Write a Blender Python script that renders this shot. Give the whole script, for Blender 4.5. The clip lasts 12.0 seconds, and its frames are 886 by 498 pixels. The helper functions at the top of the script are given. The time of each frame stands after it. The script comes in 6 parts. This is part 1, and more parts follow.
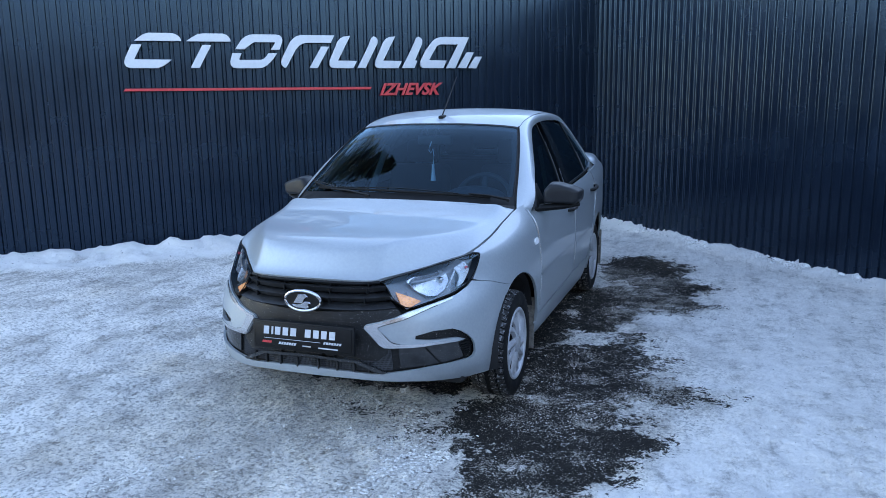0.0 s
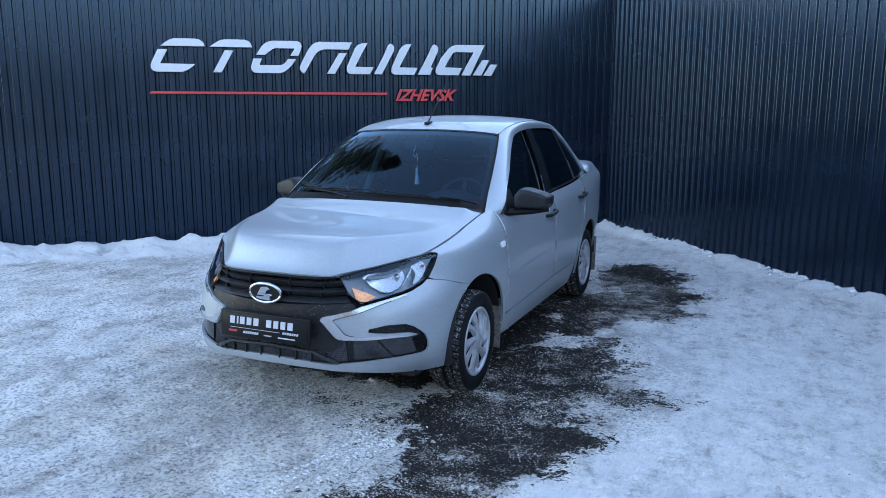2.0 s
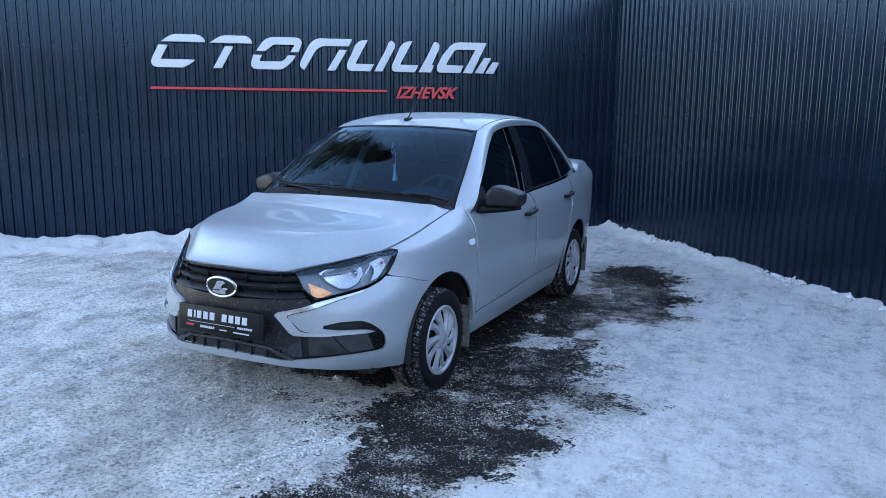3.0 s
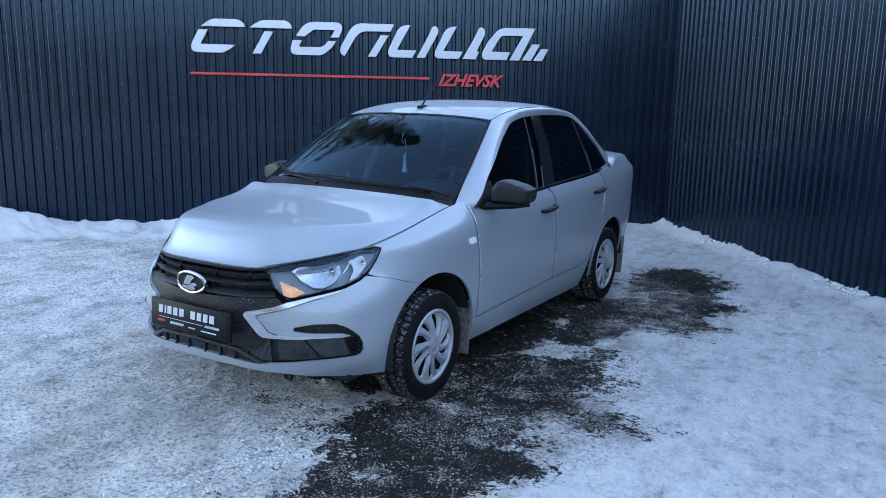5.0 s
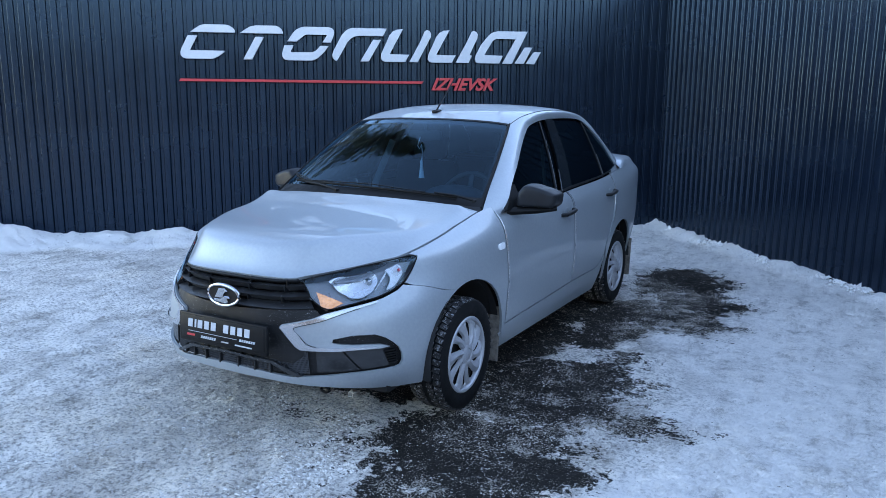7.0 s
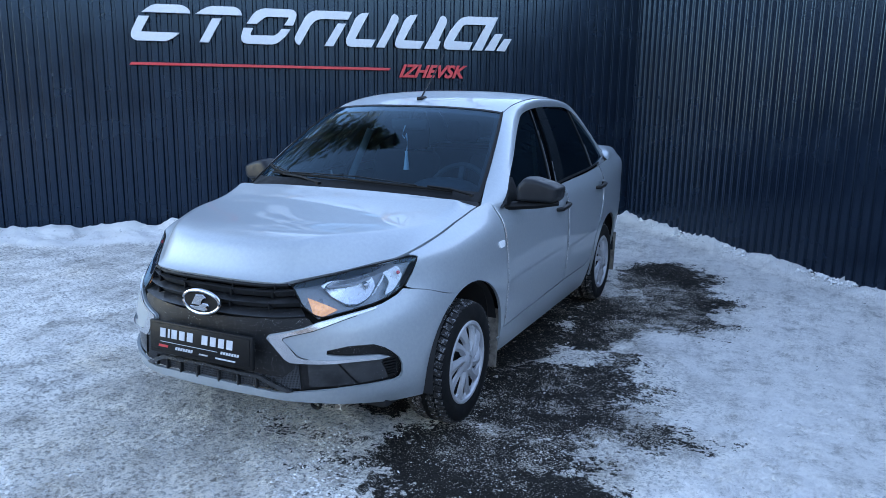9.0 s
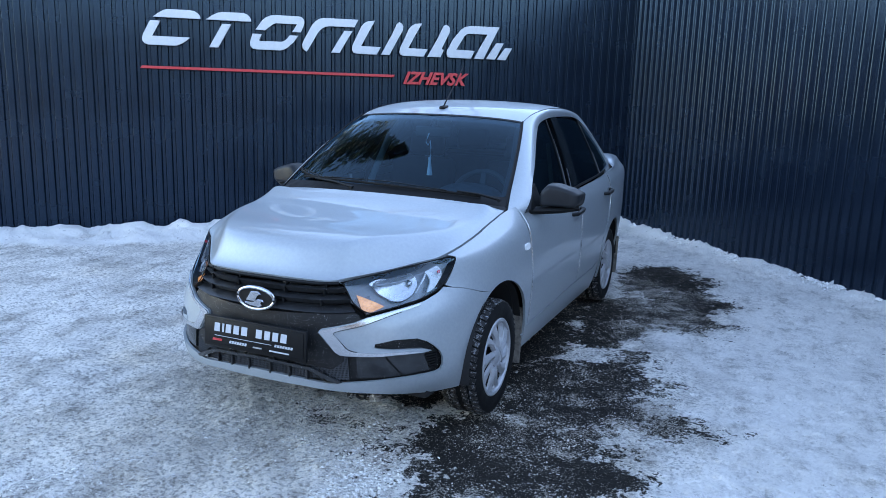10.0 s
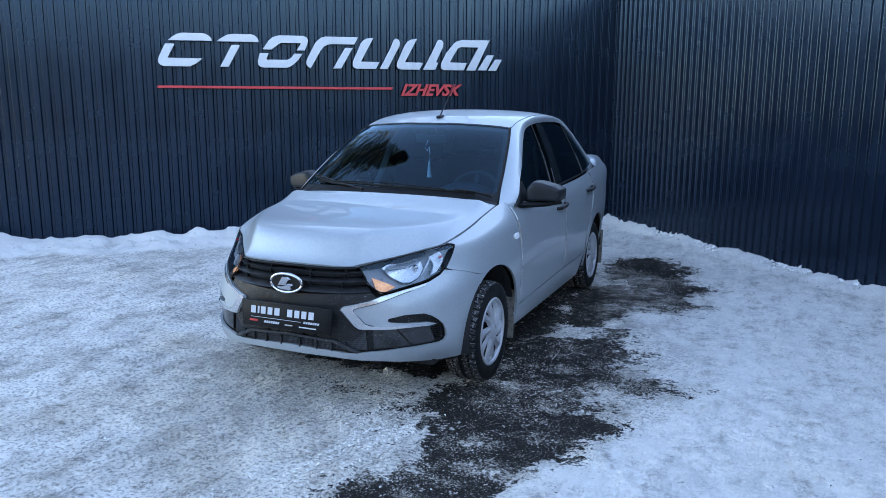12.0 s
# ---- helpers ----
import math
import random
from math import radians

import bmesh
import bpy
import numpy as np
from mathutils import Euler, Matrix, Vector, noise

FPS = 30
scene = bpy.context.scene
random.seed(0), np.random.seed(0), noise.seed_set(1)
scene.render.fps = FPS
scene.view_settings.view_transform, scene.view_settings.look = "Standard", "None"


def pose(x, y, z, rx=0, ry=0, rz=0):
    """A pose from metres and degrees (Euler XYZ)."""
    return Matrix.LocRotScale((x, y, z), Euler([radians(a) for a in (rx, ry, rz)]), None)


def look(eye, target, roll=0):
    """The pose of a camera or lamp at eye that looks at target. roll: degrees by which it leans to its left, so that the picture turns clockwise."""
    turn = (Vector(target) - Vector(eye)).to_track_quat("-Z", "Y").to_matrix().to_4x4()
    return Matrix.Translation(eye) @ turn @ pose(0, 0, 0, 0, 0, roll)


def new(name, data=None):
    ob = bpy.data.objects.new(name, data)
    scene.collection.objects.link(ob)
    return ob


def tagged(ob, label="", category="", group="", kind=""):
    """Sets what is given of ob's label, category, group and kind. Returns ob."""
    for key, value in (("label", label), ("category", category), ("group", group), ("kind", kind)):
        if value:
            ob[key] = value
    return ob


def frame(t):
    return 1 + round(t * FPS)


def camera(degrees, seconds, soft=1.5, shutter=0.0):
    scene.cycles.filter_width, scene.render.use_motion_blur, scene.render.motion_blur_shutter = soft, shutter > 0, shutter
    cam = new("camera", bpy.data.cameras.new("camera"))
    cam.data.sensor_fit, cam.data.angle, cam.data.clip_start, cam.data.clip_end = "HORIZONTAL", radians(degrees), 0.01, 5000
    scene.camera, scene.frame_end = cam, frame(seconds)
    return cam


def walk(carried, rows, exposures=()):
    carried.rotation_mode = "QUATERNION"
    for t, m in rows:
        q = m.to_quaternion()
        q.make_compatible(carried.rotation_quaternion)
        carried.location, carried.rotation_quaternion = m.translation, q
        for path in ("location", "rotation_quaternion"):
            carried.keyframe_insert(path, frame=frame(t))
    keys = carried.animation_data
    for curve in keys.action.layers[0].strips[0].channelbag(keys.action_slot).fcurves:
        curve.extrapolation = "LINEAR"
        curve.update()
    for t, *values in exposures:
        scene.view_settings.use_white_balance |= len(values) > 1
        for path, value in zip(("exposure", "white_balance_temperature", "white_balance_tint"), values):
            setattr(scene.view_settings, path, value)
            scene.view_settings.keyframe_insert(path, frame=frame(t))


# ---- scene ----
cam = camera(60.0, 12.0, soft=0.5)
PATH = [
    (0, (1.8, -3.816, 1.565), (1.116, -1.974, 1.188), -0.9),
    (0.5, (1.958, -3.66, 1.562), (1.243, -1.83, 1.19), -0.7),
    (1, (2.052, -3.705, 1.557), (1.309, -1.885, 1.189), -0.5),
    (1.5, (2.175, -3.83, 1.552), (1.403, -2.022, 1.188), -0.2),
    (2, (2.295, -3.823, 1.57), (1.493, -2.027, 1.208), -0.0),
    (2.5, (2.488, -3.678, 1.547), (1.652, -1.898, 1.186), 0.3),
    (3, (2.578, -3.629, 1.545), (1.713, -1.863, 1.183), 0.5),
    (5, (2.789, -3.121, 1.531), (1.754, -1.455, 1.142), 1.1),
    (5.5, (2.812, -3.107, 1.536), (1.761, -1.45, 1.147), 0.8),
    (6, (2.746, -3.13, 1.534), (1.707, -1.465, 1.148), 0.6),
    (6.5, (2.586, -3.2, 1.534), (1.589, -1.509, 1.152), 0.5),
    (7, (2.49, -3.233, 1.532), (1.523, -1.524, 1.153), 0.4),
    (9, (2.129, -3.063, 1.509), (1.285, -1.295, 1.106), 0.9),
    (9.5, (2.032, -3.215, 1.519), (1.224, -1.43, 1.118), 1.3),
    (10, (1.986, -3.38, 1.54), (1.194, -1.586, 1.147), 1.7),
    (10.5, (2.075, -3.489, 1.528), (1.288, -1.691, 1.142), 1.6),
    (11, (2.215, -3.631, 1.519), (1.426, -1.833, 1.138), 1.4),
    (11.5, (2.237, -3.778, 1.546), (1.446, -1.98, 1.169), 0.8),
    (12, (2.22, -3.932, 1.556), (1.429, -2.133, 1.184), 0.1),
]
walk(cam, [(t, look(eye, target, roll)) for t, eye, target, roll in PATH], [(0, 2.93, 8050, 19), (7, 2.93, 8050, 19), (9.4, 3.02, 8050, 19), (12, 2.94, 8050, 19)])

# ---- world, sun and light ----
world = bpy.data.worlds.new("world")
scene.world = world
world.use_nodes = True
wn = world.node_tree.nodes
sky = wn.new("ShaderNodeTexSky")
sky.sky_type = "NISHITA"
sky.sun_disc = False
sky.ozone_density, sky.dust_density = 3.0, 0.1
SUN_HEIGHT, SUN_TURN = radians(16.5), radians(47)
sky.sun_elevation, sky.sun_rotation = SUN_HEIGHT, SUN_TURN
world.node_tree.links.new(sky.outputs["Color"], wn["Background"].inputs["Color"])
wn["Background"].inputs["Strength"].default_value = 0.15
sun = new("sun", bpy.data.lights.new("sun", "SUN"))
sun.data.energy, sun.data.angle, sun.data.color = 2.5, radians(0.6), (1.0, 0.86, 0.7)
sun.matrix_world = look((0, 0, 0), (-math.sin(SUN_TURN) * math.cos(SUN_HEIGHT), -math.cos(SUN_TURN) * math.cos(SUN_HEIGHT), -math.sin(SUN_HEIGHT)))


# ---- materials ----
def material(name, color, rough=0.5, metal=0.0, **more):
    m = bpy.data.materials.new(name)
    m.use_nodes = True
    b = m.node_tree.nodes["Principled BSDF"]
    b.inputs["Base Color"].default_value = (*color, 1)
    b.inputs["Roughness"].default_value = rough
    b.inputs["Metallic"].default_value = metal
    for key, value in more.items():
        b.inputs[key.replace("_", " ")].default_value = value
    return m


def node(m, kind, **values):
    n = m.node_tree.nodes.new(kind)
    for key, value in values.items():
        if key in n.inputs:
            n.inputs[key].default_value = value
        else:
            n.inputs[key.replace("_", " ")].default_value = value
    return n


def link(m, a, b):
    m.node_tree.links.new(a, b)


def ramp(m, source, *stops):
    n = m.node_tree.nodes.new("ShaderNodeValToRGB")
    while len(n.color_ramp.elements) < len(stops):
        n.color_ramp.elements.new(0.5)
    for e, (at, color) in zip(n.color_ramp.elements, stops):
        e.position = at
        e.color = (*color, 1) if not isinstance(color, (int, float)) else (color, color, color, 1)
    link(m, source, n.inputs["Fac"])
    return n.outputs["Color"]


def place(m, scale=(1, 1, 1)):
    c = m.node_tree.nodes.new("ShaderNodeTexCoord")
    p = node(m, "ShaderNodeMapping", Scale=scale)
    link(m, c.outputs["Object"], p.inputs["Vector"])
    return p.outputs["Vector"]


def noise_of(m, scale, detail=4.0, rough=0.5, stretch=(1, 1, 1)):
    n = node(m, "ShaderNodeTexNoise", Scale=scale, Detail=detail, Roughness=rough)
    link(m, place(m, stretch), n.inputs["Vector"])
    return n.outputs["Fac"]


def bump(m, height, strength, distance):
    n = node(m, "ShaderNodeBump", Strength=strength, Distance=distance)
    link(m, height, n.inputs["Height"])
    link(m, n.outputs["Normal"], m.node_tree.nodes["Principled BSDF"].inputs["Normal"])
    return n


def shader(m):
    return m.node_tree.nodes["Principled BSDF"]


def worn(name, dark, light, rough, grain, metal=0.0, relief=0.0, spread=0.12, **more):
    """A paint or plastic with broad stains, fine grain and uneven gloss."""
    m = material(name, light, rough, metal, **more)
    broad, fine = noise_of(m, grain * 0.08, 3), noise_of(m, grain, 5, 0.6)
    mix = node(m, "ShaderNodeMath")
    mix.operation = "MULTIPLY_ADD"
    link(m, fine, mix.inputs[0])
    mix.inputs[1].default_value = 0.5
    half = node(m, "ShaderNodeMath")
    half.operation = "MULTIPLY"
    half.inputs[1].default_value = 0.5
    link(m, broad, half.inputs[0])
    link(m, half.outputs[0], mix.inputs[2])
    link(m, ramp(m, mix.outputs[0], (0.35, dark), (0.65, light)), shader(m).inputs["Base Color"])
    link(m, ramp(m, broad, (0.3, max(rough - spread, 0.02)), (0.7, min(rough + spread, 1.0))), shader(m).inputs["Roughness"])
    if relief:
        bump(m, fine, 0.4, relief)
    return m


# silver metallic paint under clear coat, thin road film
PAINT = worn("silver_paint", (.305, .343, .367), (.347, .388, .412), .45, 900, .45, Specular_IOR_Level=.2, Coat_Weight=.55, Coat_Roughness=.012, spread=.02)
TRIM = worn("bright_silver_paint", (.46, .47, .49), (.54, .55, .57), .22, 900, .85, Coat_Weight=1.0, Coat_Roughness=.03, spread=.03)
BLACK = worn("black_plastic", (.004, .0043, .0048), (.0085, .009, .0098), .5, 300, relief=.0006, Specular_IOR_Level=.18)
SATIN = worn("satin_grille_plastic", (.011, .0115, .0125), (.021, .022, .024), .4, 300, relief=.0005, Specular_IOR_Level=.35)
SPECKED = worn("snow_specked_plastic", (.007, .0074, .0082), (.014, .0147, .016), .46, 300, relief=.0005, Specular_IOR_Level=.25)
BEAM = worn("smooth_grille_plastic", (.014, .015, .0165), (.028, .03, .0325), .22, 300, spread=.05, Specular_IOR_Level=.5)
GLOSSY = worn("gloss_black", (.005, .0055, .007), (.012, .013, .0155), .28, 200, spread=.06, Specular_IOR_Level=.4)
RUBBER = worn("rubber", (.003, .0031, .0034), (.008, .0082, .0088), .7, 120, relief=.001, Specular_IOR_Level=.2)
DARK = material("dark_inside", (.008, .008, .009), .85)
REFLECTOR = worn("silvered_reflector", (.5, .51, .53), (.66, .67, .69), .24, 90, .85, relief=.004)
RIBBED = worn("ribbed_reflector", (.3, .31, .33), (.62, .63, .65), .3, 260, .6, relief=.006)
CHROME = worn("chrome", (.38, .39, .41), (.47, .48, .50), .14, 60, 1.0, spread=.05)
ALLOY = worn("silver_wheel_paint", (.34, .35, .37), (.44, .45, .47), .42, 150, .35)
LAMP = material("lamp_glass", (1, 1, 1), .02, 0, Transmission_Weight=1.0, IOR=1.05, Specular_IOR_Level=.5)
# amber lens plastic with a faint emission
AMBER = worn("amber_lens", (.26, .09, .03), (.78, .42, .19), .2, 45, relief=.006, spread=.2, Emission_Color=(1, .45, .15, 1), Emission_Strength=.05)
REDLENS = material("red_lens", (.5, .01, .015), .12)
WHITEPLASTIC = worn("white_plastic", (.68, .7, .72), (.8, .81, .82), .4, 80)
FABRIC = worn("seat_cloth", (.006, .0072, .0088), (.014, .0165, .0195), .9, 220, relief=.001)
DASH = worn("dash_plastic", (.017, .019, .021), (.03, .033, .036), .6, 260, relief=.0008)
HEADLINE = worn("roof_cloth", (.05, .055, .06), (.08, .086, .092), .9, 200)
WALLPAINT = worn("anthracite_wall_paint", (.0024, .006, .0125), (.0042, .0095, .0185), .25, 30, .0, spread=.05, Specular_IOR_Level=.62, Specular_Tint=(.43, .7, 1, 1))
UNSEENWALL = worn("unseen_wall_dark", (.018, .022, .026), (.035, .04, .046), .8, 6)
SIGNWHITE = worn("white_sign_face", (.43, .46, .50), (.50, .53, .57), .45, 40)
SIGNRED = worn("red_sign_face", (.5, .03, .035), (.62, .045, .05), .4, 40)


def speck(m, scale, low, high, color):
    """Snow specks stuck to a dark plastic."""
    n = node(m, "ShaderNodeMix")
    n.data_type = "RGBA"
    link(m, ramp(m, noise_of(m, scale, 2, .6), (low, 0.0), (high, 1.0)), n.inputs[0])
    link(m, shader(m).inputs["Base Color"].links[0].from_socket, n.inputs[6])
    n.inputs[7].default_value = (*color, 1)
    link(m, n.outputs[2], shader(m).inputs["Base Color"])


speck(SPECKED, 240, .675, .705, (.5, .51, .52))
speck(BEAM, 240, .68, .71, (.45, .46, .47))
speck(SATIN, 220, .70, .73, (.4, .41, .42))


def glass(name, color, shine, steep=5.2):
    """Thin pane: tinted, clear to look through, with the gloss of a real pane."""
    m = bpy.data.materials.new(name)
    m.use_nodes = True
    nodes = m.node_tree.nodes
    nodes.remove(nodes["Principled BSDF"])
    clear = nodes.new("ShaderNodeBsdfTransparent")
    clear.inputs["Color"].default_value = (*color, 1)
    gloss = nodes.new("ShaderNodeBsdfGlossy")
    gloss.inputs["Roughness"].default_value = 0.01
    gloss.inputs["Color"].default_value = (.52, .82, 1, 1)
    facing = nodes.new("ShaderNodeLayerWeight")
    facing.inputs["Blend"].default_value = 0.5
    power = nodes.new("ShaderNodeMath")
    power.operation = "POWER"
    power.inputs[1].default_value = steep
    m.node_tree.links.new(facing.outputs["Facing"], power.inputs[0])
    fresnel = nodes.new("ShaderNodeMath")
    fresnel.operation = "MULTIPLY_ADD"
    fresnel.inputs[1].default_value = 1 - shine
    fresnel.inputs[2].default_value = shine
    m.node_tree.links.new(power.outputs[0], fresnel.inputs[0])
    mix = nodes.new("ShaderNodeMixShader")
    m.node_tree.links.new(fresnel.outputs[0], mix.inputs[0])
    m.node_tree.links.new(clear.outputs[0], mix.inputs[1])
    m.node_tree.links.new(gloss.outputs[0], mix.inputs[2])
    m.node_tree.links.new(mix.outputs[0], nodes["Material Output"].inputs["Surface"])
    return m


SCREEN = glass("windscreen_glass", (.25, .43, .53), .036, 5.0)
TINT = glass("tinted_glass", (.012, .014, .018), .009, 6.5)
SIDEGLASS = glass("side_glass", (.04, .06, .06), .011, 6.5)
MIRRORBLACK = worn("mirror_plastic", (.010, .0115, .0135), (.017, .019, .022), .42, 300, relief=.0005, Specular_IOR_Level=.22)
# pale grey for strips that stand in for bright glass edges
GLINTGREY = worn("edge_glint_grey", (.09, .095, .1), (.16, .165, .17), .35, 200, .3)
POSTFILM = worn("gloss_black_film", (.002, .0022, .0026), (.004, .0043, .005), .12, 200, spread=.04, Specular_IOR_Level=.22)
LENS = glass("lamp_cover", (.93, .95, .96), .045)


# ---- mesh helpers ----
def mesh_of(verts, faces, mat, smooth=True):
    me = bpy.data.meshes.new("mesh")
    me.from_pydata([tuple(map(float, v)) for v in verts], [], faces)
    me.materials.append(mat)
    if smooth:
        me.polygons.foreach_set("use_smooth", [True] * len(me.polygons))
    me.update()
    return me


def under(name, data, parent, label=""):
    ob = new(name, data)
    ob.parent = parent
    if label:
        ob["label"] = label
    return ob


def part(name, bm, mat, parent, label="", smooth=True, angle=35):
    """Links a bmesh as one mesh object under a thing or a part."""
    bmesh.ops.recalc_face_normals(bm, faces=bm.faces)
    for f in bm.faces:
        f.smooth = smooth
    for e in bm.edges:
        if len(e.link_faces) == 2 and e.calc_face_angle(0) > radians(angle):
            e.smooth = False
    me = bpy.data.meshes.new(name)
    bm.to_mesh(me)
    bm.free()
    me.materials.append(mat)
    return under(name, me, parent, label)


def box(bm, size, m=Matrix(), bevel=0.0, segments=2):
    made = bmesh.ops.create_cube(bm, size=1, matrix=m @ Matrix.Diagonal((*size, 1)))
    if bevel:
        edges = list({e for v in made["verts"] for e in v.link_edges})
        bmesh.ops.bevel(bm, geom=edges, offset=bevel, segments=segments, affect="EDGES", profile=.5)
    return bm


def tube(bm, points, radius, sides=8, closed=False, squash=1.0):
    """A round bar along points; radius may be a list."""
    points = [Vector(p) for p in points]
    n = len(points)
    rings, up = [], Vector((0, 0, 1))
    for i, p in enumerate(points):
        a = points[(i - 1) % n] if closed or i else p
        b = points[(i + 1) % n] if closed or i < n - 1 else p
        d = (b - a).normalized()
        u = d.cross(up)
        u = u.normalized() if u.length > 1e-3 else d.cross(Vector((1, 0, 0))).normalized()
        w = u.cross(d)
        r = radius[i] if isinstance(radius, (list, tuple)) else radius
        rings.append([bm.verts.new(p + r * (math.cos(2 * math.pi * k / sides) * u + squash * math.sin(2 * math.pi * k / sides) * w)) for k in range(sides)])
    for i in range(n if closed else n - 1):
        for k in range(sides):
            bm.faces.new((rings[i][k], rings[i][(k + 1) % sides], rings[(i + 1) % n][(k + 1) % sides], rings[(i + 1) % n][k]))
    if not closed:
        bm.faces.new(rings[0][::-1])
        bm.faces.new(rings[-1])
    return bm


def lathe(bm, profile, sides, m=Matrix()):
    """Turns (radius, along) points about the local x axis."""
    rings = [[bm.verts.new(m @ Vector((h, r * math.cos(2 * math.pi * k / sides), r * math.sin(2 * math.pi * k / sides)))) for k in range(sides)] for r, h in profile]
    for a, b in zip(rings, rings[1:]):
        for k in range(sides):
            bm.faces.new((a[k], a[(k + 1) % sides], b[(k + 1) % sides], b[k]))
    return bm


def plate(bm, outline, depth, m=Matrix(), bevel=0.0):
    """A flat plate: its outline in the local x-z plane, its face at y = 0, its depth behind."""
    front = [bm.verts.new(m @ Vector((x, 0, z))) for x, z in outline]
    back = [bm.verts.new(m @ Vector((x, depth, z))) for x, z in outline]
    f = bm.faces.new(front)
    bm.faces.new(back[::-1])
    n = len(front)
    for i in range(n):
        bm.faces.new((front[i], back[i], back[(i + 1) % n], front[(i + 1) % n]))
    if bevel:
        bmesh.ops.bevel(bm, geom=list(f.edges), offset=bevel, segments=1, affect="EDGES")
    return bm


def thing(name, label, category, group="", at=None):
    ob = tagged(new(name), label, category, group)
    if at is not None:
        ob.matrix_basis = at
    return ob

# ---- ground ----
CORNER = Vector((0.175, 6.235))
SIGN_WAY = Vector((math.cos(radians(38.52)), math.sin(radians(38.52))))
SIDE_WAY = Vector((math.cos(radians(-47.2)), math.sin(radians(-47.2))))
SIGN_LEFT = 7.68  # length of the wall with the sign
CAR_X = -0.015


def fbm(x, y, scale, octaves=4, seed=0.0):
    """Smooth random field on arrays, about -1 to 1."""
    rng = np.random.default_rng(int(seed * 7 + 11))
    total, amp = np.zeros_like(x), 1.0
    for o in range(octaves):
        t = rng.random((64, 64)) * 2 - 1
        u, v = x / scale * 2 ** o + o * 13.7, y / scale * 2 ** o + o * 7.3
        i, j = np.floor(u).astype(int), np.floor(v).astype(int)
        f, g = u - i, v - j
        f, g = f * f * (3 - 2 * f), g * g * (3 - 2 * g)
        a, b = t[i % 64, j % 64], t[(i + 1) % 64, j % 64]
        c, d = t[i % 64, (j + 1) % 64], t[(i + 1) % 64, (j + 1) % 64]
        total += amp * ((a * (1 - f) + b * f) * (1 - g) + (c * (1 - f) + d * f) * g)
        amp *= 0.5
    return total


def inside(x, y, outline):
    """Signed distance to an outline: positive inside."""
    best, odd = np.full_like(x, 1e9), np.zeros(x.shape, bool)
    for (ax, ay), (bx, by) in zip(outline, outline[1:] + outline[:1]):
        dx, dy = bx - ax, by - ay
        k = np.clip(((x - ax) * dx + (y - ay) * dy) / (dx * dx + dy * dy), 0, 1)
        best = np.minimum(best, np.hypot(x - ax - k * dx, y - ay - k * dy))
        cross = ((ay > y) != (by > y)) & (x < (bx - ax) * (y - ay) / (by - ay + 1e-12) + ax)
        odd ^= cross
    return np.where(odd, best, -best)


BARE_NEAR = [(.74, -1.5), (.78, -.88), (.67, -.58), (.66, -.26), (.55, .06), (.5, .5), (.65, .84), (.8, .88), (1.08, 1.08), (1.2, 1.24), (1.32, 1.0), (1.52, .78), (1.42, .54), (1.52, .30), (1.66, .33), (1.7, .29), (1.56, .2), (1.44, .1), (1.34, -.2), (1.42, -.4), (1.4, -.62), (1.38, -.82), (1.24, -1.1), (1.16, -1.6)]
BARE_FAR = [(.9, 1.56), (.8, 2.19), (.87, 2.65), (.73, 3.13), (.88, 3.78), (1.14, 3.92), (1.32, 3.77), (1.28, 3.3), (1.58, 2.78), (1.6, 2.25), (1.41, 2.0), (1.21, 2.1), (1.1, 1.66), (.99, 1.45)]
BARE_UNDER = [(-.6, -.1), (.5, -.15), (.68, .7), (.84, 1.0), (.86, 1.5), (.8, 2.2), (.74, 2.5), (.6, 3.1), (-.6, 3.1)]
BARE_PATCHY = [(-.3, -.3), (.45, -.2), (.6, -.05), (.8, -.5), (.82, -1.5), (.55, -1.5), (.5, -.95), (.15, -.65)]
DIRTY = [(-1.0, -.3), (-.41, .1), (.5, .1), (.72, -.3), (.75, -.7), (.8, -1.6), (.0, -1.7), (-.9, -1.3)]

ISLANDS = [(1.11, .35, .07, .8), (1.2, -.22, .07, .7), (.91, -.27, .15, .6), (1.40, .16, .10, .8), (1.29, -.62, .07, 1.0), (1.03, -.79, .06, .95), (1.38, .2, .07, .9), (1.12, -1.0, .08, .9), (1.04, .85, .08, .5), (1.1, 2.4, .1, .7), (1.3, 2.9, .09, .7), (.95, 3.3, .08, .6), (.8, .3, .1, .6)]


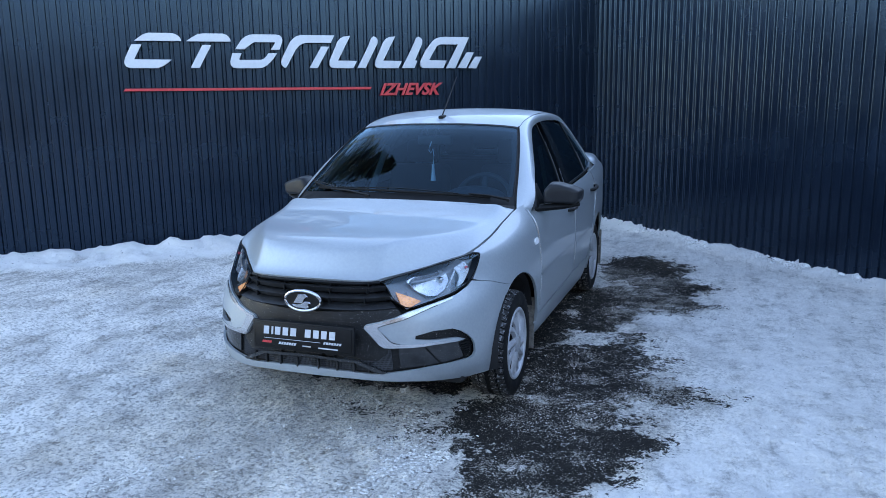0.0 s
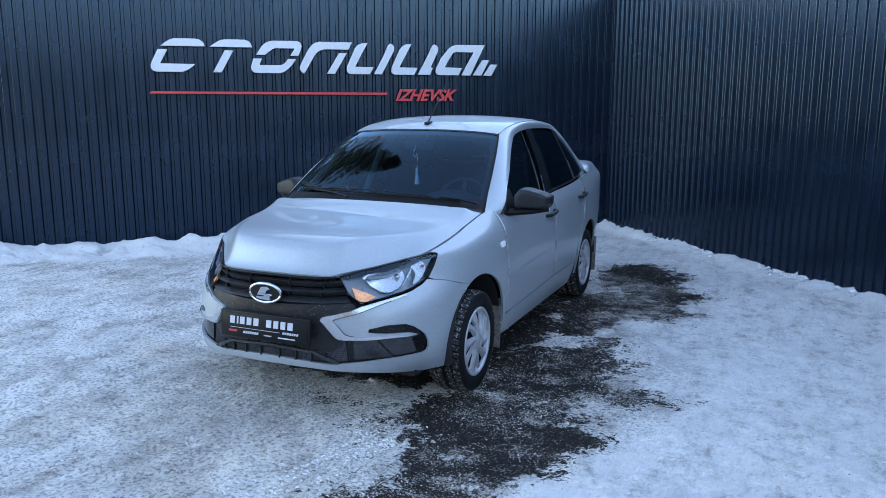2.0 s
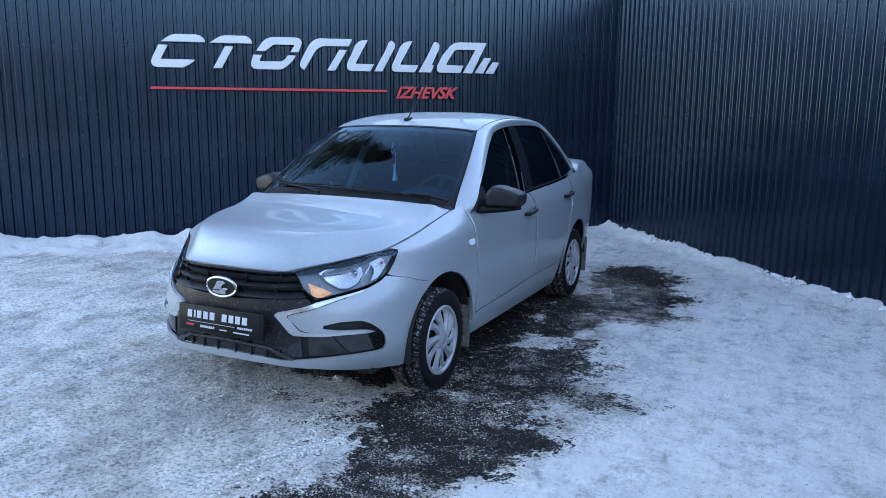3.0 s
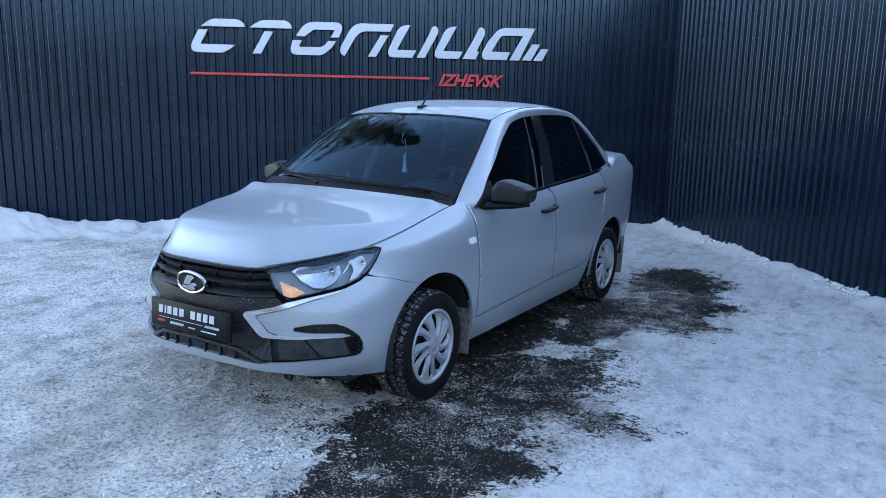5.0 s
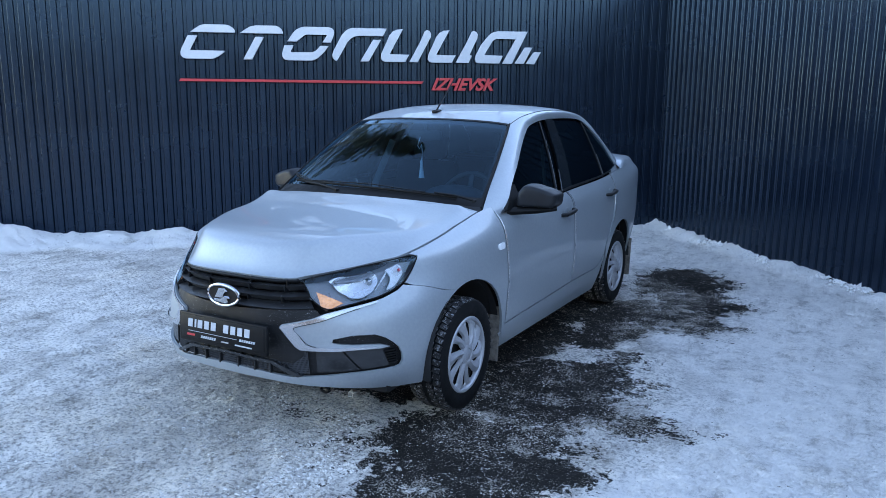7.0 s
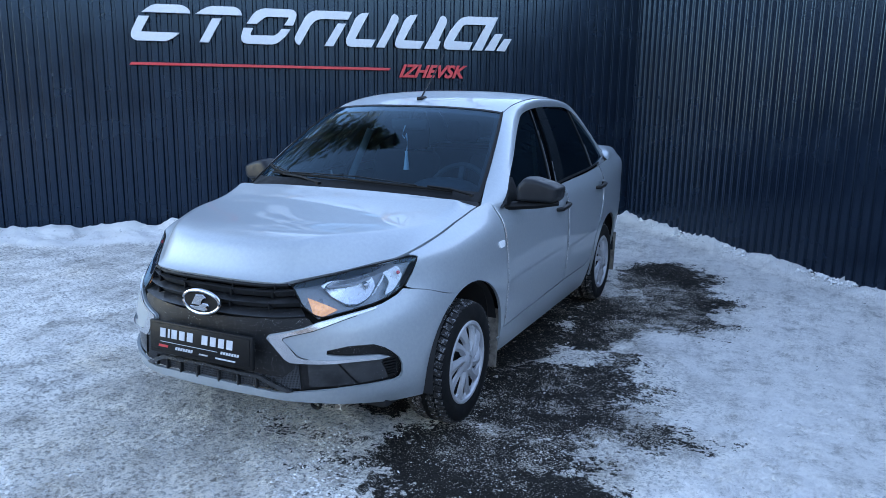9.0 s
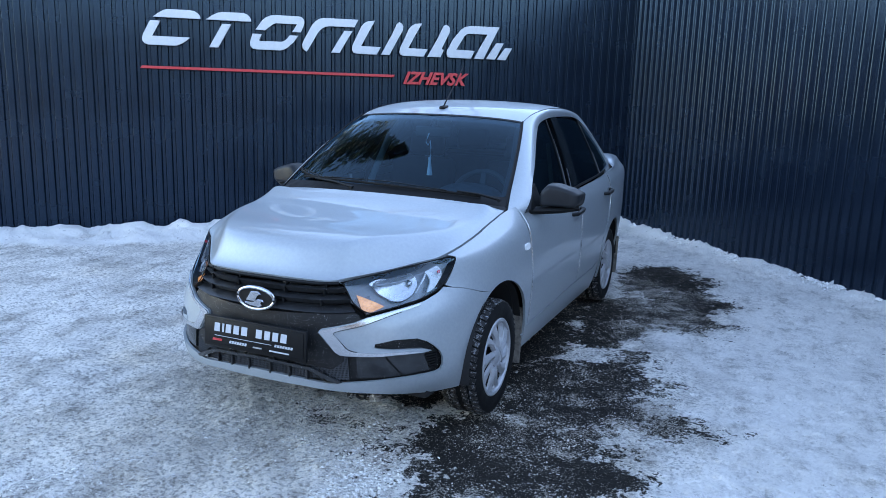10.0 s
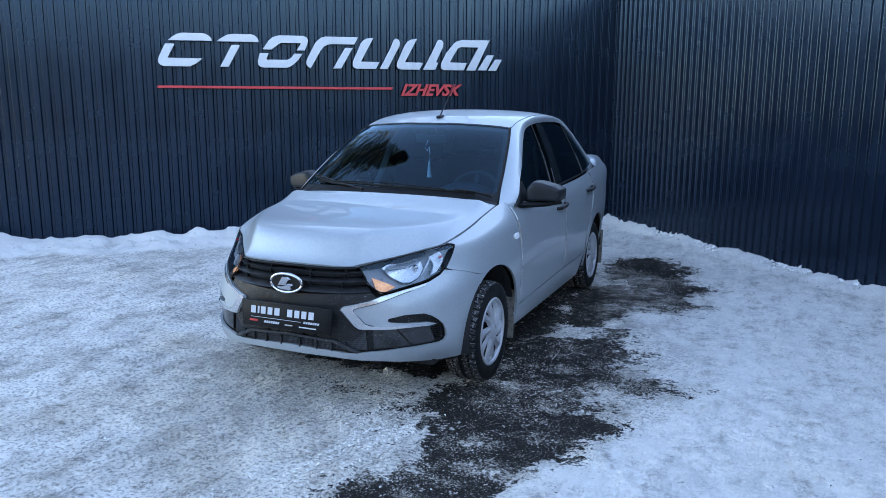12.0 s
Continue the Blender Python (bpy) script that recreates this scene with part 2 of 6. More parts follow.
def build_ground():
    near_x = np.concatenate([np.arange(-6.6, -3, .045), np.arange(-3, 2.8, .02), np.arange(2.8, 4.4, .045)])
    near_y = np.concatenate([np.arange(-2.4, 3.2, .02), np.arange(3.2, 6.6, .035)])
    grow = np.cumsum(0.05 * 1.28 ** np.arange(36))
    xs = np.concatenate([near_x[0] - grow[::-1], near_x, near_x[-1] + grow])
    ys = np.concatenate([near_y[0] - grow[::-1], near_y, near_y[-1] + grow])
    x, y = np.meshgrid(xs, ys)
    fade = np.clip(1.5 - np.hypot(np.clip(np.abs(x + 1.2) - 5.4, 0, None), np.clip(np.abs(y - 2.1) - 4.5, 0, None)) / 6, 0, 1)
    edge = fbm(x, y, .35, 5, 1) * .13 + fbm(x, y, .06, 2, 9) * .04
    soft = lambda d, w: np.clip(.5 + d / w, 0, 1)
    bare = np.maximum(soft(inside(x, y, BARE_NEAR) + .05 + edge, .38), soft(inside(x, y, BARE_FAR) + .12 + edge * 1.1, .34))
    bare = np.maximum(bare, .85 * soft(inside(x, y, BARE_UNDER) + edge, .2))
    bare = np.maximum(bare, .42 * soft(inside(x, y, BARE_PATCHY) + edge, .3))
    # thin ice left standing on the bare asphalt
    frost = np.clip(fbm(x, y, .38, 4, 31) * .9 + fbm(x, y, .09, 2, 32) * .35 - .05, 0, 1)
    for sx, sy, sr, k in ISLANDS:
        d = np.hypot((x - sx) / 1.5, y - sy) + fbm(x, y, .12, 3, 33) * .06
        frost = np.maximum(frost, k * np.clip(1.35 - d / sr, 0, 1))
    bare = bare * (1 - .8 * np.clip(frost * 1.8 - 1.2, 0, 1))
    dirt = soft(inside(x, y, DIRTY) + fbm(x, y, .5, 4, 3) * .2, .7)
    # smudges on the ice
    for sx, sy, sr, k in ((-1.36, -.16, .26, 1.0), (-1.02, -1.33, .2, .85), (-3.2, 1.15, .3, .5), (2.48, 2.0, .13, .5), (2.32, 1.4, .1, .4), (2.47, .77, .12, .4), (1.66, 3.7, .2, .4), (1.85, .3, .12, .45), (2.4, 1.6, .3, .2), (2.1, -.4, .2, .25), (1.5, -.62, .22, .45), (1.46, -.2, .16, .4), (1.62, .55, .16, .35), (1.36, -1.0, .2, .5)):
        d = np.hypot((x - sx) / 1.4, y - sy) + fbm(x, y, .15, 3, 5) * .08
        dirt = np.maximum(dirt, k * 1.6 * np.clip(1 - d / sr, 0, 1))
    # distances in front of the two walls
    a = (CORNER.x - x) * -SIGN_WAY.y + (CORNER.y - y) * SIGN_WAY.x
    b = (CORNER.x - x) * SIDE_WAY.y * -1 + (CORNER.y - y) * SIDE_WAY.x
    along = (x - CORNER.x) * SIGN_WAY.x + (y - CORNER.y) * SIGN_WAY.y
    lump = fbm(x, y, .32, 5, 2)
    bank = np.clip(1 - np.abs(a - .22) / (.5 + .1 * fbm(x, y, .6, 2, 6)), 0, 1) ** .8 * (.10 + .075 * lump + .02 * fbm(x, y, .09, 2, 41)) * np.clip((-along - 2.0) / .7, 0, 1)
    bank += np.clip(-along - 7.1, 0, .6) * .28 * np.clip(1 - np.abs(a) / 1.2, 0, 1)
    lip = np.clip(1 - (b + .0) / .22, 0, 1) * (.062 + .04 * fbm(x, y, .12, 3, 8)) * np.where(b > -.3, 1, 0)
    lip += np.clip(1 - a / .35, 0, 1) * .045 * np.clip((along + 3) / 1, 0, 1)
    ice = .012 * fbm(x, y, .7, 3, 4) + .008 * fbm(x, y, .17, 3, 7) + .010 * np.abs(fbm(x, y, .085, 2, 12)) + .004 * fbm(x, y, .045, 1, 13)
    # strips in which tyre treads have left their print
    track = np.zeros_like(x)
    for px, py in ((-.23, -.75), (.5, -1.0)):
        w = (x - px) * math.cos(.42) - (y - py) * math.sin(.42) + .04 * fbm(x, y, 1.2, 2, 16)
        track = np.maximum(track, np.clip(1.6 - np.abs(w) / .055, 0, 1) * np.clip(fbm(x, y, .6, 3, 15) * 1.2 + .75, 0, 1))
    track *= np.clip((.3 - y) / .3, 0, 1)
    ice -= .004 * track
    # cleaner snow to the right; also paled near the east wall to offset shade
    pale_snow = np.clip((x - 1.15) / .5 + .9 * fbm(x, y, .8, 4, 71), 0, 1) * np.clip(1.2 - bare * 2, 0, 1)
    pale_snow = np.maximum(pale_snow, np.clip(1.35 - b / 1.7 + .2 * fbm(x, y, .4, 3, 72), 0, 1) * np.clip(1.2 - bare * 2, 0, 1))
    snow = np.clip((bank + np.maximum(lip, 0)) / .03, 0, 1)
    thin = 1 - np.clip(bare, 0, 1)
    z = (ice + .012) * (.25 + .75 * thin) - .012 + np.maximum(bank, 0) + np.maximum(lip, 0)
    z = z * fade
    verts = np.stack([x.ravel(), y.ravel(), z.ravel()], 1)
    ny, nx = x.shape
    i = (np.arange(ny - 1)[:, None] * nx + np.arange(nx - 1)[None, :]).ravel()
    faces = np.stack([i, i + 1, i + 1 + nx, i + nx], 1)
    me = bpy.data.meshes.new("ground")
    me.vertices.add(len(verts))
    me.vertices.foreach_set("co", verts.ravel())
    me.loops.add(faces.size)
    me.loops.foreach_set("vertex_index", faces.ravel())
    me.polygons.add(len(faces))
    me.polygons.foreach_set("loop_start", np.arange(len(faces)) * 4)
    me.polygons.foreach_set("use_smooth", np.ones(len(faces), bool))
    me.update(calc_edges=True)
    for name, values in (("bare", bare * fade), ("dirt", np.clip(dirt, 0, 1)), ("snow", snow), ("track", track), ("frost", frost), ("pale_snow", pale_snow)):
        me.attributes.new(name, "FLOAT", "POINT").data.foreach_set("value", values.ravel().astype(np.float32))
    return me


def ground_material():
    m = material("icy_ground", (.7, .72, .75), .4)

    def attribute(name):
        n = m.node_tree.nodes.new("ShaderNodeAttribute")
        n.attribute_name = name
        return n.outputs["Fac"]

    def calc(kind, a, b):
        n = m.node_tree.nodes.new("ShaderNodeMath")
        n.operation = kind
        for socket, value in zip(n.inputs, (a, b)):
            if isinstance(value, (int, float)):
                socket.default_value = value
            else:
                link(m, value, socket)
        return n.outputs[0]

    def blend(fac, a, b):
        n = m.node_tree.nodes.new("ShaderNodeMix")
        n.data_type = "RGBA"
        for socket, value in ((n.inputs[0], fac), (n.inputs[6], a), (n.inputs[7], b)):
            if isinstance(value, tuple):
                socket.default_value = (*value, 1)
            else:
                link(m, value, socket)
        return n.outputs[2]

    broad, mid, fine, grit = noise_of(m, 1.6, 8, .68), noise_of(m, 9, 8, .72), noise_of(m, 42, 6, .75), noise_of(m, 150, 4, .8)
    streak = noise_of(m, 6, 8, .72, (1.0, .3, 1.0))
    crust = node(m, "ShaderNodeTexVoronoi", Scale=48, Randomness=1.0)
    link(m, place(m, (1.0, .6, 1.0)), crust.inputs["Vector"])
    lumps = ramp(m, crust.outputs["Distance"], (.1, 1.0), (.75, 0.0))
    prints = node(m, "ShaderNodeTexWave", Scale=8.5, Distortion=1.6, Detail=2.0)
    turn = node(m, "ShaderNodeMapping", Rotation=(0, 0, 1.2))
    link(m, place(m), turn.inputs["Vector"])
    link(m, turn.outputs["Vector"], prints.inputs["Vector"])
    tread = calc("MULTIPLY", ramp(m, prints.outputs["Fac"], (.35, 0.0), (.6, 1.0)), attribute("track"))
    # ice and packed snow; grey where it is thin and the road shows through
    mix = calc("ADD", calc("ADD", calc("MULTIPLY", broad, .22), calc("MULTIPLY", streak, .22)), calc("ADD", calc("MULTIPLY", mid, .22), calc("ADD", calc("MULTIPLY", fine, .22), calc("MULTIPLY", grit, .12))))
    ice = blend(ramp(m, mix, (.44, 0.0), (.47, .6), (.505, 1.0)), (.42, .385, .345), (.98, .935, .875))
    grey_mix = calc("ADD", calc("ADD", calc("MULTIPLY", streak, .16), calc("MULTIPLY", mid, .26)), calc("ADD", calc("MULTIPLY", fine, .26), calc("ADD", calc("MULTIPLY", grit, .26), calc("MULTIPLY", lumps, .06))))
    grey = blend(ramp(m, grey_mix, (.425, 0.0), (.46, .55), (.495, 1.0)), (.40, .325, .245), (1.0, .90, .78))
    ice = blend(calc("MULTIPLY", attribute("dirt"), .85), ice, grey)
    ice = blend(calc("MULTIPLY", tread, .6), ice, (.9, .86, .8))
    specks = ramp(m, noise_of(m, 60, 5, .8), (.60, 0.0), (.63, 1.0))
    glints = ramp(m, noise_of(m, 75, 4, .75), (.55, 0.0), (.60, 1.0))
    ice = blend(calc("MULTIPLY", specks, .6), ice, (.085, .072, .06))
    ice = blend(ramp(m, calc("ADD", calc("MULTIPLY", broad, .65), calc("MULTIPLY", streak, .35)), (.40, .5), (.53, 0.0)), ice, (.34, .30, .26))
    ice = blend(calc("MULTIPLY", glints, .6), ice, (.97, .93, .88))
    crisp = m.node_tree.nodes.new("ShaderNodeMix")
    crisp.data_type, crisp.blend_type = "RGBA", "MULTIPLY"
    crisp.inputs[0].default_value = 1.0
    link(m, ice, crisp.inputs[6])
    link(m, ramp(m, noise_of(m, 50, 5, .68), (.415, .48), (.49, 1.0)), crisp.inputs[7])
    ice = crisp.outputs[2]
    mottle = calc("ADD", calc("MULTIPLY", streak, .3), calc("ADD", calc("MULTIPLY", mid, .3), calc("ADD", calc("MULTIPLY", fine, .25), calc("MULTIPLY", grit, .15))))
    ice = blend(calc("MULTIPLY", attribute("pale_snow"), .85), ice, blend(ramp(m, mottle, (.425, 0.0), (.465, .6), (.51, 1.0)), (.52, .495, .465), (.99, .955, .91)))
    ice = blend(attribute("snow"), ice, blend(mid, (.87, .85, .82), (.95, .935, .91)))
    # wet asphalt strewn with ice crumbs
    road = blend(grit, (.006, .0056, .005), (.024, .0212, .0185))
    crumbs = ramp(m, calc("ADD", calc("ADD", calc("MULTIPLY", noise_of(m, 110, 4, .75), .62), calc("MULTIPLY", mid, .38)), calc("MULTIPLY", attribute("frost"), .07)), (.566, 0.0), (.60, 1.0))
    road = blend(calc("MULTIPLY", crumbs, .9), road, (.60, .54, .47))
    edge = calc("ADD", attribute("bare"), calc("MULTIPLY", calc("SUBTRACT", calc("ADD", calc("MULTIPLY", mid, .55), calc("MULTIPLY", fine, .45)), .5), 4.5))
    cover = ramp(m, edge, (.49, 0.0), (.54, 1.0))
    link(m, blend(cover, ice, road), shader(m).inputs["Base Color"])
    wet = ramp(m, mid, (.35, .45), (.65, .8))
    dry = ramp(m, calc("ADD", calc("MULTIPLY", broad, .5), calc("MULTIPLY", fine, .5)), (.42, .30), (.56, .8))
    link(m, blend(cover, dry, wet), shader(m).inputs["Roughness"])
    link(m, ramp(m, cover, (0.0, .4), (1.0, .16)), shader(m).inputs["Specular IOR Level"])
    relief = calc("ADD", calc("ADD", calc("MULTIPLY", mid, .7), calc("MULTIPLY", fine, 1.0)), calc("ADD", calc("MULTIPLY", grit, .55), calc("MULTIPLY", crumbs, calc("MULTIPLY", cover, .25))))
    relief = calc("ADD", relief, calc("ADD", calc("MULTIPLY", calc("ADD", lumps, calc("MULTIPLY", glints, 2.0)), .16), calc("MULTIPLY", tread, .45)))
    bump(m, relief, 1.0, .02)
    return m


ground_mesh = build_ground()
ground_mesh.materials.append(ground_material())
tagged(new("ground", ground_mesh), "icy trodden snow over wet black asphalt", "ground", kind="structure")


# ---- clad walls ----
WALL_TOP = 3.0
PITCH = .1052


def clad_wall(name, start, way, length, out, label):
    """A wall of upright profiled steel sheets; out: the side on which the sheets stand."""
    angle = math.atan2(way.y, way.x)
    wall = tagged(new(name, None), label, "wall", kind="structure")
    wall.matrix_basis = Matrix.Translation((start.x, start.y, 0)) @ Matrix.Rotation(angle, 4, "Z")
    back = bmesh.new()
    box(back, (length, .10, WALL_TOP + .3), Matrix.Translation((length / 2, -out * .085, WALL_TOP / 2 - .15)))
    part("backing", back, DARK, wall)
    flat, flank, rise = .052, .015, .020

    def sheet_mesh(ribs):
        xs, hs = [], []
        for k in range(ribs):
            for dx, h in ((0, 1), (flat, 1), (flat + .003, .93), (flat + .005, .72), (flat + .010, .2), (flat + .012, .06), (flat + flank, 0),
                          (PITCH - flank, 0), (PITCH - .012, .06), (PITCH - .010, .2), (PITCH - .005, .72), (PITCH - .003, .93)):
                xs.append(k * PITCH + dx)
                hs.append(h * rise)
        xs.append(ribs * PITCH)
        hs.append(rise)
        verts = [(x, out * (h - rise) + dy, z) for dy in (0, -out * .002) for z in (-.1, WALL_TOP) for x, h in zip(xs, hs)]
        n = len(xs)
        faces = [(i, i + 1, n + i + 1, n + i) for i in range(n - 1)] + [(2 * n + i, 3 * n + i, 3 * n + i + 1, 2 * n + i + 1) for i in range(n - 1)]
        faces += [(n + i, n + i + 1, 3 * n + i + 1, 3 * n + i) for i in range(n - 1)]
        return mesh_of(verts, faces if out < 0 else [f[::-1] for f in faces], WALLPAINT, False)

    left, k, full = round(length / PITCH), 0, sheet_mesh(10)
    while left > 0:
        ribs = min(left, 10)
        sheet = under("cladding_sheet", full if ribs == 10 else sheet_mesh(ribs), wall)
        start_x = k * 10 * PITCH
        sheet.location = (length - start_x - ribs * PITCH if way is SIGN_WAY else start_x, out * .0004 * (k % 2), 0)
        left, k = left - ribs, k + 1
    return wall


clad_wall("wall_north", CORNER - SIGN_WAY * SIGN_LEFT, SIGN_WAY, SIGN_LEFT, -1, "anthracite profiled steel wall carrying the sign")
# lengthened out of sight to keep low sky out of the bumper's reflections
clad_wall("wall_east", CORNER, SIDE_WAY, 20.4, -1, "anthracite profiled steel wall standing in packed snow")
# unseen dark wall added behind the camera to darken reflections in walls and car
bm = bmesh.new()
box(bm, (38, .3, 4.9), Matrix.Translation((6, -15, 2.15)))
tagged(part("unseen_south_wall", bm, UNSEENWALL, None, "unseen dark wall added behind the camera for reflections", smooth=False), category="wall", kind="structure")

# ---- sign on the wall: raised shapes ----
SIGN = Matrix.Translation((-2.1372, 4.3315, 0)) @ Matrix.Rotation(radians(38.52), 4, "Z")
sign = thing("wall_sign", "white raised cut-out sign with red underline on the dark wall", "sign", at=SIGN)


def sign_shape(name, outline, mat=SIGNWHITE, depth=.03, label=""):
    bm = bmesh.new()
    plate(bm, outline, depth, bevel=.003)
    return part(name, bm, mat, sign, label, smooth=False)


SHAPES = [
    [(-2.444, 2.238), (-2.394, 2.276), (-2.345, 2.307), (-2.296, 2.32), (-2.079, 2.32), (-2.035, 2.311), (-2.002, 2.29), (-1.984, 2.268), (-1.979, 2.238)],
    [(-2.474, 2.202), (-2.374, 2.202), (-2.462, 2.047), (-2.089, 2.047), (-2.125, 2.016), (-2.165, 1.988), (-2.226, 1.96), (-2.499, 1.96), (-2.535, 1.972), (-2.555, 1.998), (-2.556, 2.028), (-2.542, 2.07)],
    [(-1.93, 2.236), (-1.868, 2.279), (-1.81, 2.31), (-1.751, 2.32), (-1.549, 2.32), (-1.512, 2.308), (-1.486, 2.285), (-1.473, 2.256), (-1.472, 2.236)],
    [(-1.767, 2.2), (-1.675, 2.2), (-1.811, 1.96), (-1.903, 1.96)],
    [(-1.43, 2.158), (-1.36, 2.257), (-1.325, 2.287), (-1.279, 2.308), (-1.236, 2.316), (-.981, 2.316), (-.945, 2.307), (-.924, 2.285), (-.92, 2.257), (-.928, 2.222), (-.958, 2.153), (-1.052, 2.153), (-1.0, 2.225), (-1.001, 2.237), (-1.218, 2.237), (-1.248, 2.225), (-1.27, 2.205), (-1.331, 2.157)],
    [(-1.462, 2.117), (-1.363, 2.117), (-1.397, 2.054), (-1.39, 2.042), (-1.159, 2.044), (-1.13, 2.057), (-1.108, 2.078), (-1.077, 2.117), (-.984, 2.117), (-1.035, 2.047), (-1.098, 1.991), (-1.135, 1.968), (-1.173, 1.957), (-1.422, 1.957), (-1.462, 1.965), (-1.485, 1.99), (-1.488, 2.03)],
    [(-.839, 2.236), (-.801, 2.278), (-.765, 2.302), (-.72, 2.314), (-.342, 2.314), (-.386, 2.232), (-.657, 2.232), (-.70, 2.225), (-.74, 2.204), (-.777, 2.16), (-.879, 1.985), (-.898, 1.957), (-.925, 1.972), (-.942, 1.997), (-.946, 2.025), (-.928, 2.074)],
    [(-.494, 2.192), (-.405, 2.192), (-.545, 1.957), (-.637, 1.957)],
    [(-.31, 2.246), (-.275, 2.285), (-.235, 2.304), (-.159, 2.313), (-.316, 2.037), (-.093, 2.037), (-.137, 1.956), (-.354, 1.956), (-.39, 1.966), (-.408, 1.992), (-.405, 2.04)],
    [(.083, 2.292), (.109, 2.311), (.14, 2.297), (.155, 2.27), (.152, 2.23), (.004, 1.957), (-.089, 1.957), (.04, 2.193)],
    [(.218, 2.242), (.25, 2.28), (.29, 2.303), (.365, 2.312), (.209, 2.037), (.437, 2.037), (.391, 1.955), (.165, 1.955), (.132, 1.966), (.117, 1.992), (.125, 2.04)],
    [(.617, 2.298), (.642, 2.311), (.673, 2.297), (.688, 2.269), (.683, 2.225), (.59, 2.042), (.623, 2.038), (.586, 1.956), (.436, 1.956), (.555, 2.167)],
    [(.82, 2.268), (.865, 2.298), (.928, 2.312), (1.268, 2.313), (1.09, 1.954), (.978, 1.954), (1.133, 2.23), (.911, 2.23), (.88, 2.222), (.855, 2.2), (.76, 2.044), (.984, 2.042), (.942, 1.955), (.697, 1.955), (.672, 1.966), (.66, 1.992), (.664, 2.035), (.724, 2.152)],
    [(1.24, 2.138), (1.328, 2.138), (1.229, 1.955), (1.123, 1.957)],
    [(1.347, 2.088), (1.43, 2.088), (1.355, 1.952), (1.255, 1.955)],
]
for outline in SHAPES:
    sign_shape("raised_shape", outline)
sign_shape("underline", [(-2.569, 1.75), (-2.589, 1.723), (.054, 1.718), (.073, 1.746)], SIGNRED, label="red underline bar")
word = bpy.data.curves.new("city_word", "FONT")
word.body, word.size, word.shear, word.extrude, word.offset = "IZHEVSK", .185, .42, .012, .006
word.materials.append(SIGNRED)
word_curve = bpy.data.objects.new("word", word)
word_mesh = bpy.data.meshes.new_from_object(word_curve)
bpy.data.objects.remove(word_curve)
word_ob = under("city_word", word_mesh, sign, "red raised city name")
word_ob.matrix_basis = Matrix.Translation((.155, -.002, 1.655)) @ Matrix.Rotation(radians(90), 4, "X")


# ---- car: lengthwise lines ----
# Lengthwise lines of the car body, nose to tail, at the car's half width: (x, y, z) each
LINE_CHIN = [(0, -.745, .225), (.16, -.737, .225), (.30, -.712, .225), (.42, -.672, .227), (.53, -.61, .232), (.63, -.52, .24), (.70, -.42, .245), (.755, -.31, .245), (.79, -.1, .235), (.80, .15, .22), (.80, .42, .215),
             (.80, .9, .215), (.80, 1.45, .215), (.80, 2.05, .215), (.80, 2.5, .23), (.735, 2.9, .28), (.63, 3.12, .30), (.5, 3.24, .31), (0, 3.38, .29)]
LINE_LIP = [(0, -.788, .305), (.16, -.78, .305), (.31, -.757, .305), (.43, -.712, .307), (.54, -.645, .31), (.64, -.553, .315), (.715, -.445, .32), (.77, -.31, .325), (.805, -.1, .32), (.818, .15, .315), (.825, .42, .31),
            (.83, .9, .31), (.832, 1.45, .31), (.83, 2.05, .31), (.825, 2.5, .32), (.765, 2.92, .36), (.67, 3.18, .38), (.53, 3.31, .39), (0, 3.43, .37)]
LINE_LOW = [(0, -.795, .44), (.16, -.787, .44), (.30, -.765, .44), (.42, -.72, .44), (.53, -.663, .44), (.635, -.562, .445), (.715, -.45, .45), (.777, -.305, .455), (.812, -.1, .46), (.828, .15, .46), (.838, .42, .46),
            (.848, .9, .46), (.85, 1.45, .46), (.848, 2.05, .46), (.84, 2.5, .47), (.79, 2.93, .49), (.71, 3.2, .51), (.56, 3.34, .51), (0, 3.44, .50)]
LINE_MID = [(0, -.80, .57), (.16, -.793, .57), (.30, -.765, .57), (.42, -.71, .575), (.53, -.637, .58), (.635, -.53, .585), (.71, -.425, .59), (.77, -.29, .60), (.81, -.1, .61), (.832, .15, .61), (.845, .42, .61),
            (.854, .9, .62), (.856, 1.45, .62), (.854, 2.05, .63), (.846, 2.5, .64), (.805, 2.94, .66), (.735, 3.18, .67), (.585, 3.32, .67), (0, 3.39, .67)]
LINE_HIP = [(0, -.787, .67), (.16, -.78, .67), (.30, -.745, .67), (.42, -.677, .675), (.525, -.585, .685), (.62, -.475, .695), (.69, -.365, .71), (.745, -.235, .735), (.787, -.08, .745), (.815, .15, .76), (.832, .42, .77),
            (.85, .9, .79), (.853, 1.45, .80), (.851, 2.05, .81), (.842, 2.5, .82), (.804, 2.95, .84), (.735, 3.19, .85), (.58, 3.32, .85), (0, 3.39, .85)]
LINE_SHOULDER = [(0, -.768, .735), (.16, -.762, .735), (.31, -.722, .735), (.415, -.645, .745), (.515, -.54, .76), (.605, -.425, .785), (.675, -.325, .81), (.725, -.205, .825), (.763, -.05, .84), (.785, .15, .865), (.806, .42, .885),
                 (.836, .9, .90), (.842, 1.45, .91), (.84, 2.05, .925), (.828, 2.5, .945), (.80, 2.94, .98), (.735, 3.18, .985), (.575, 3.31, .985), (0, 3.38, .985)]
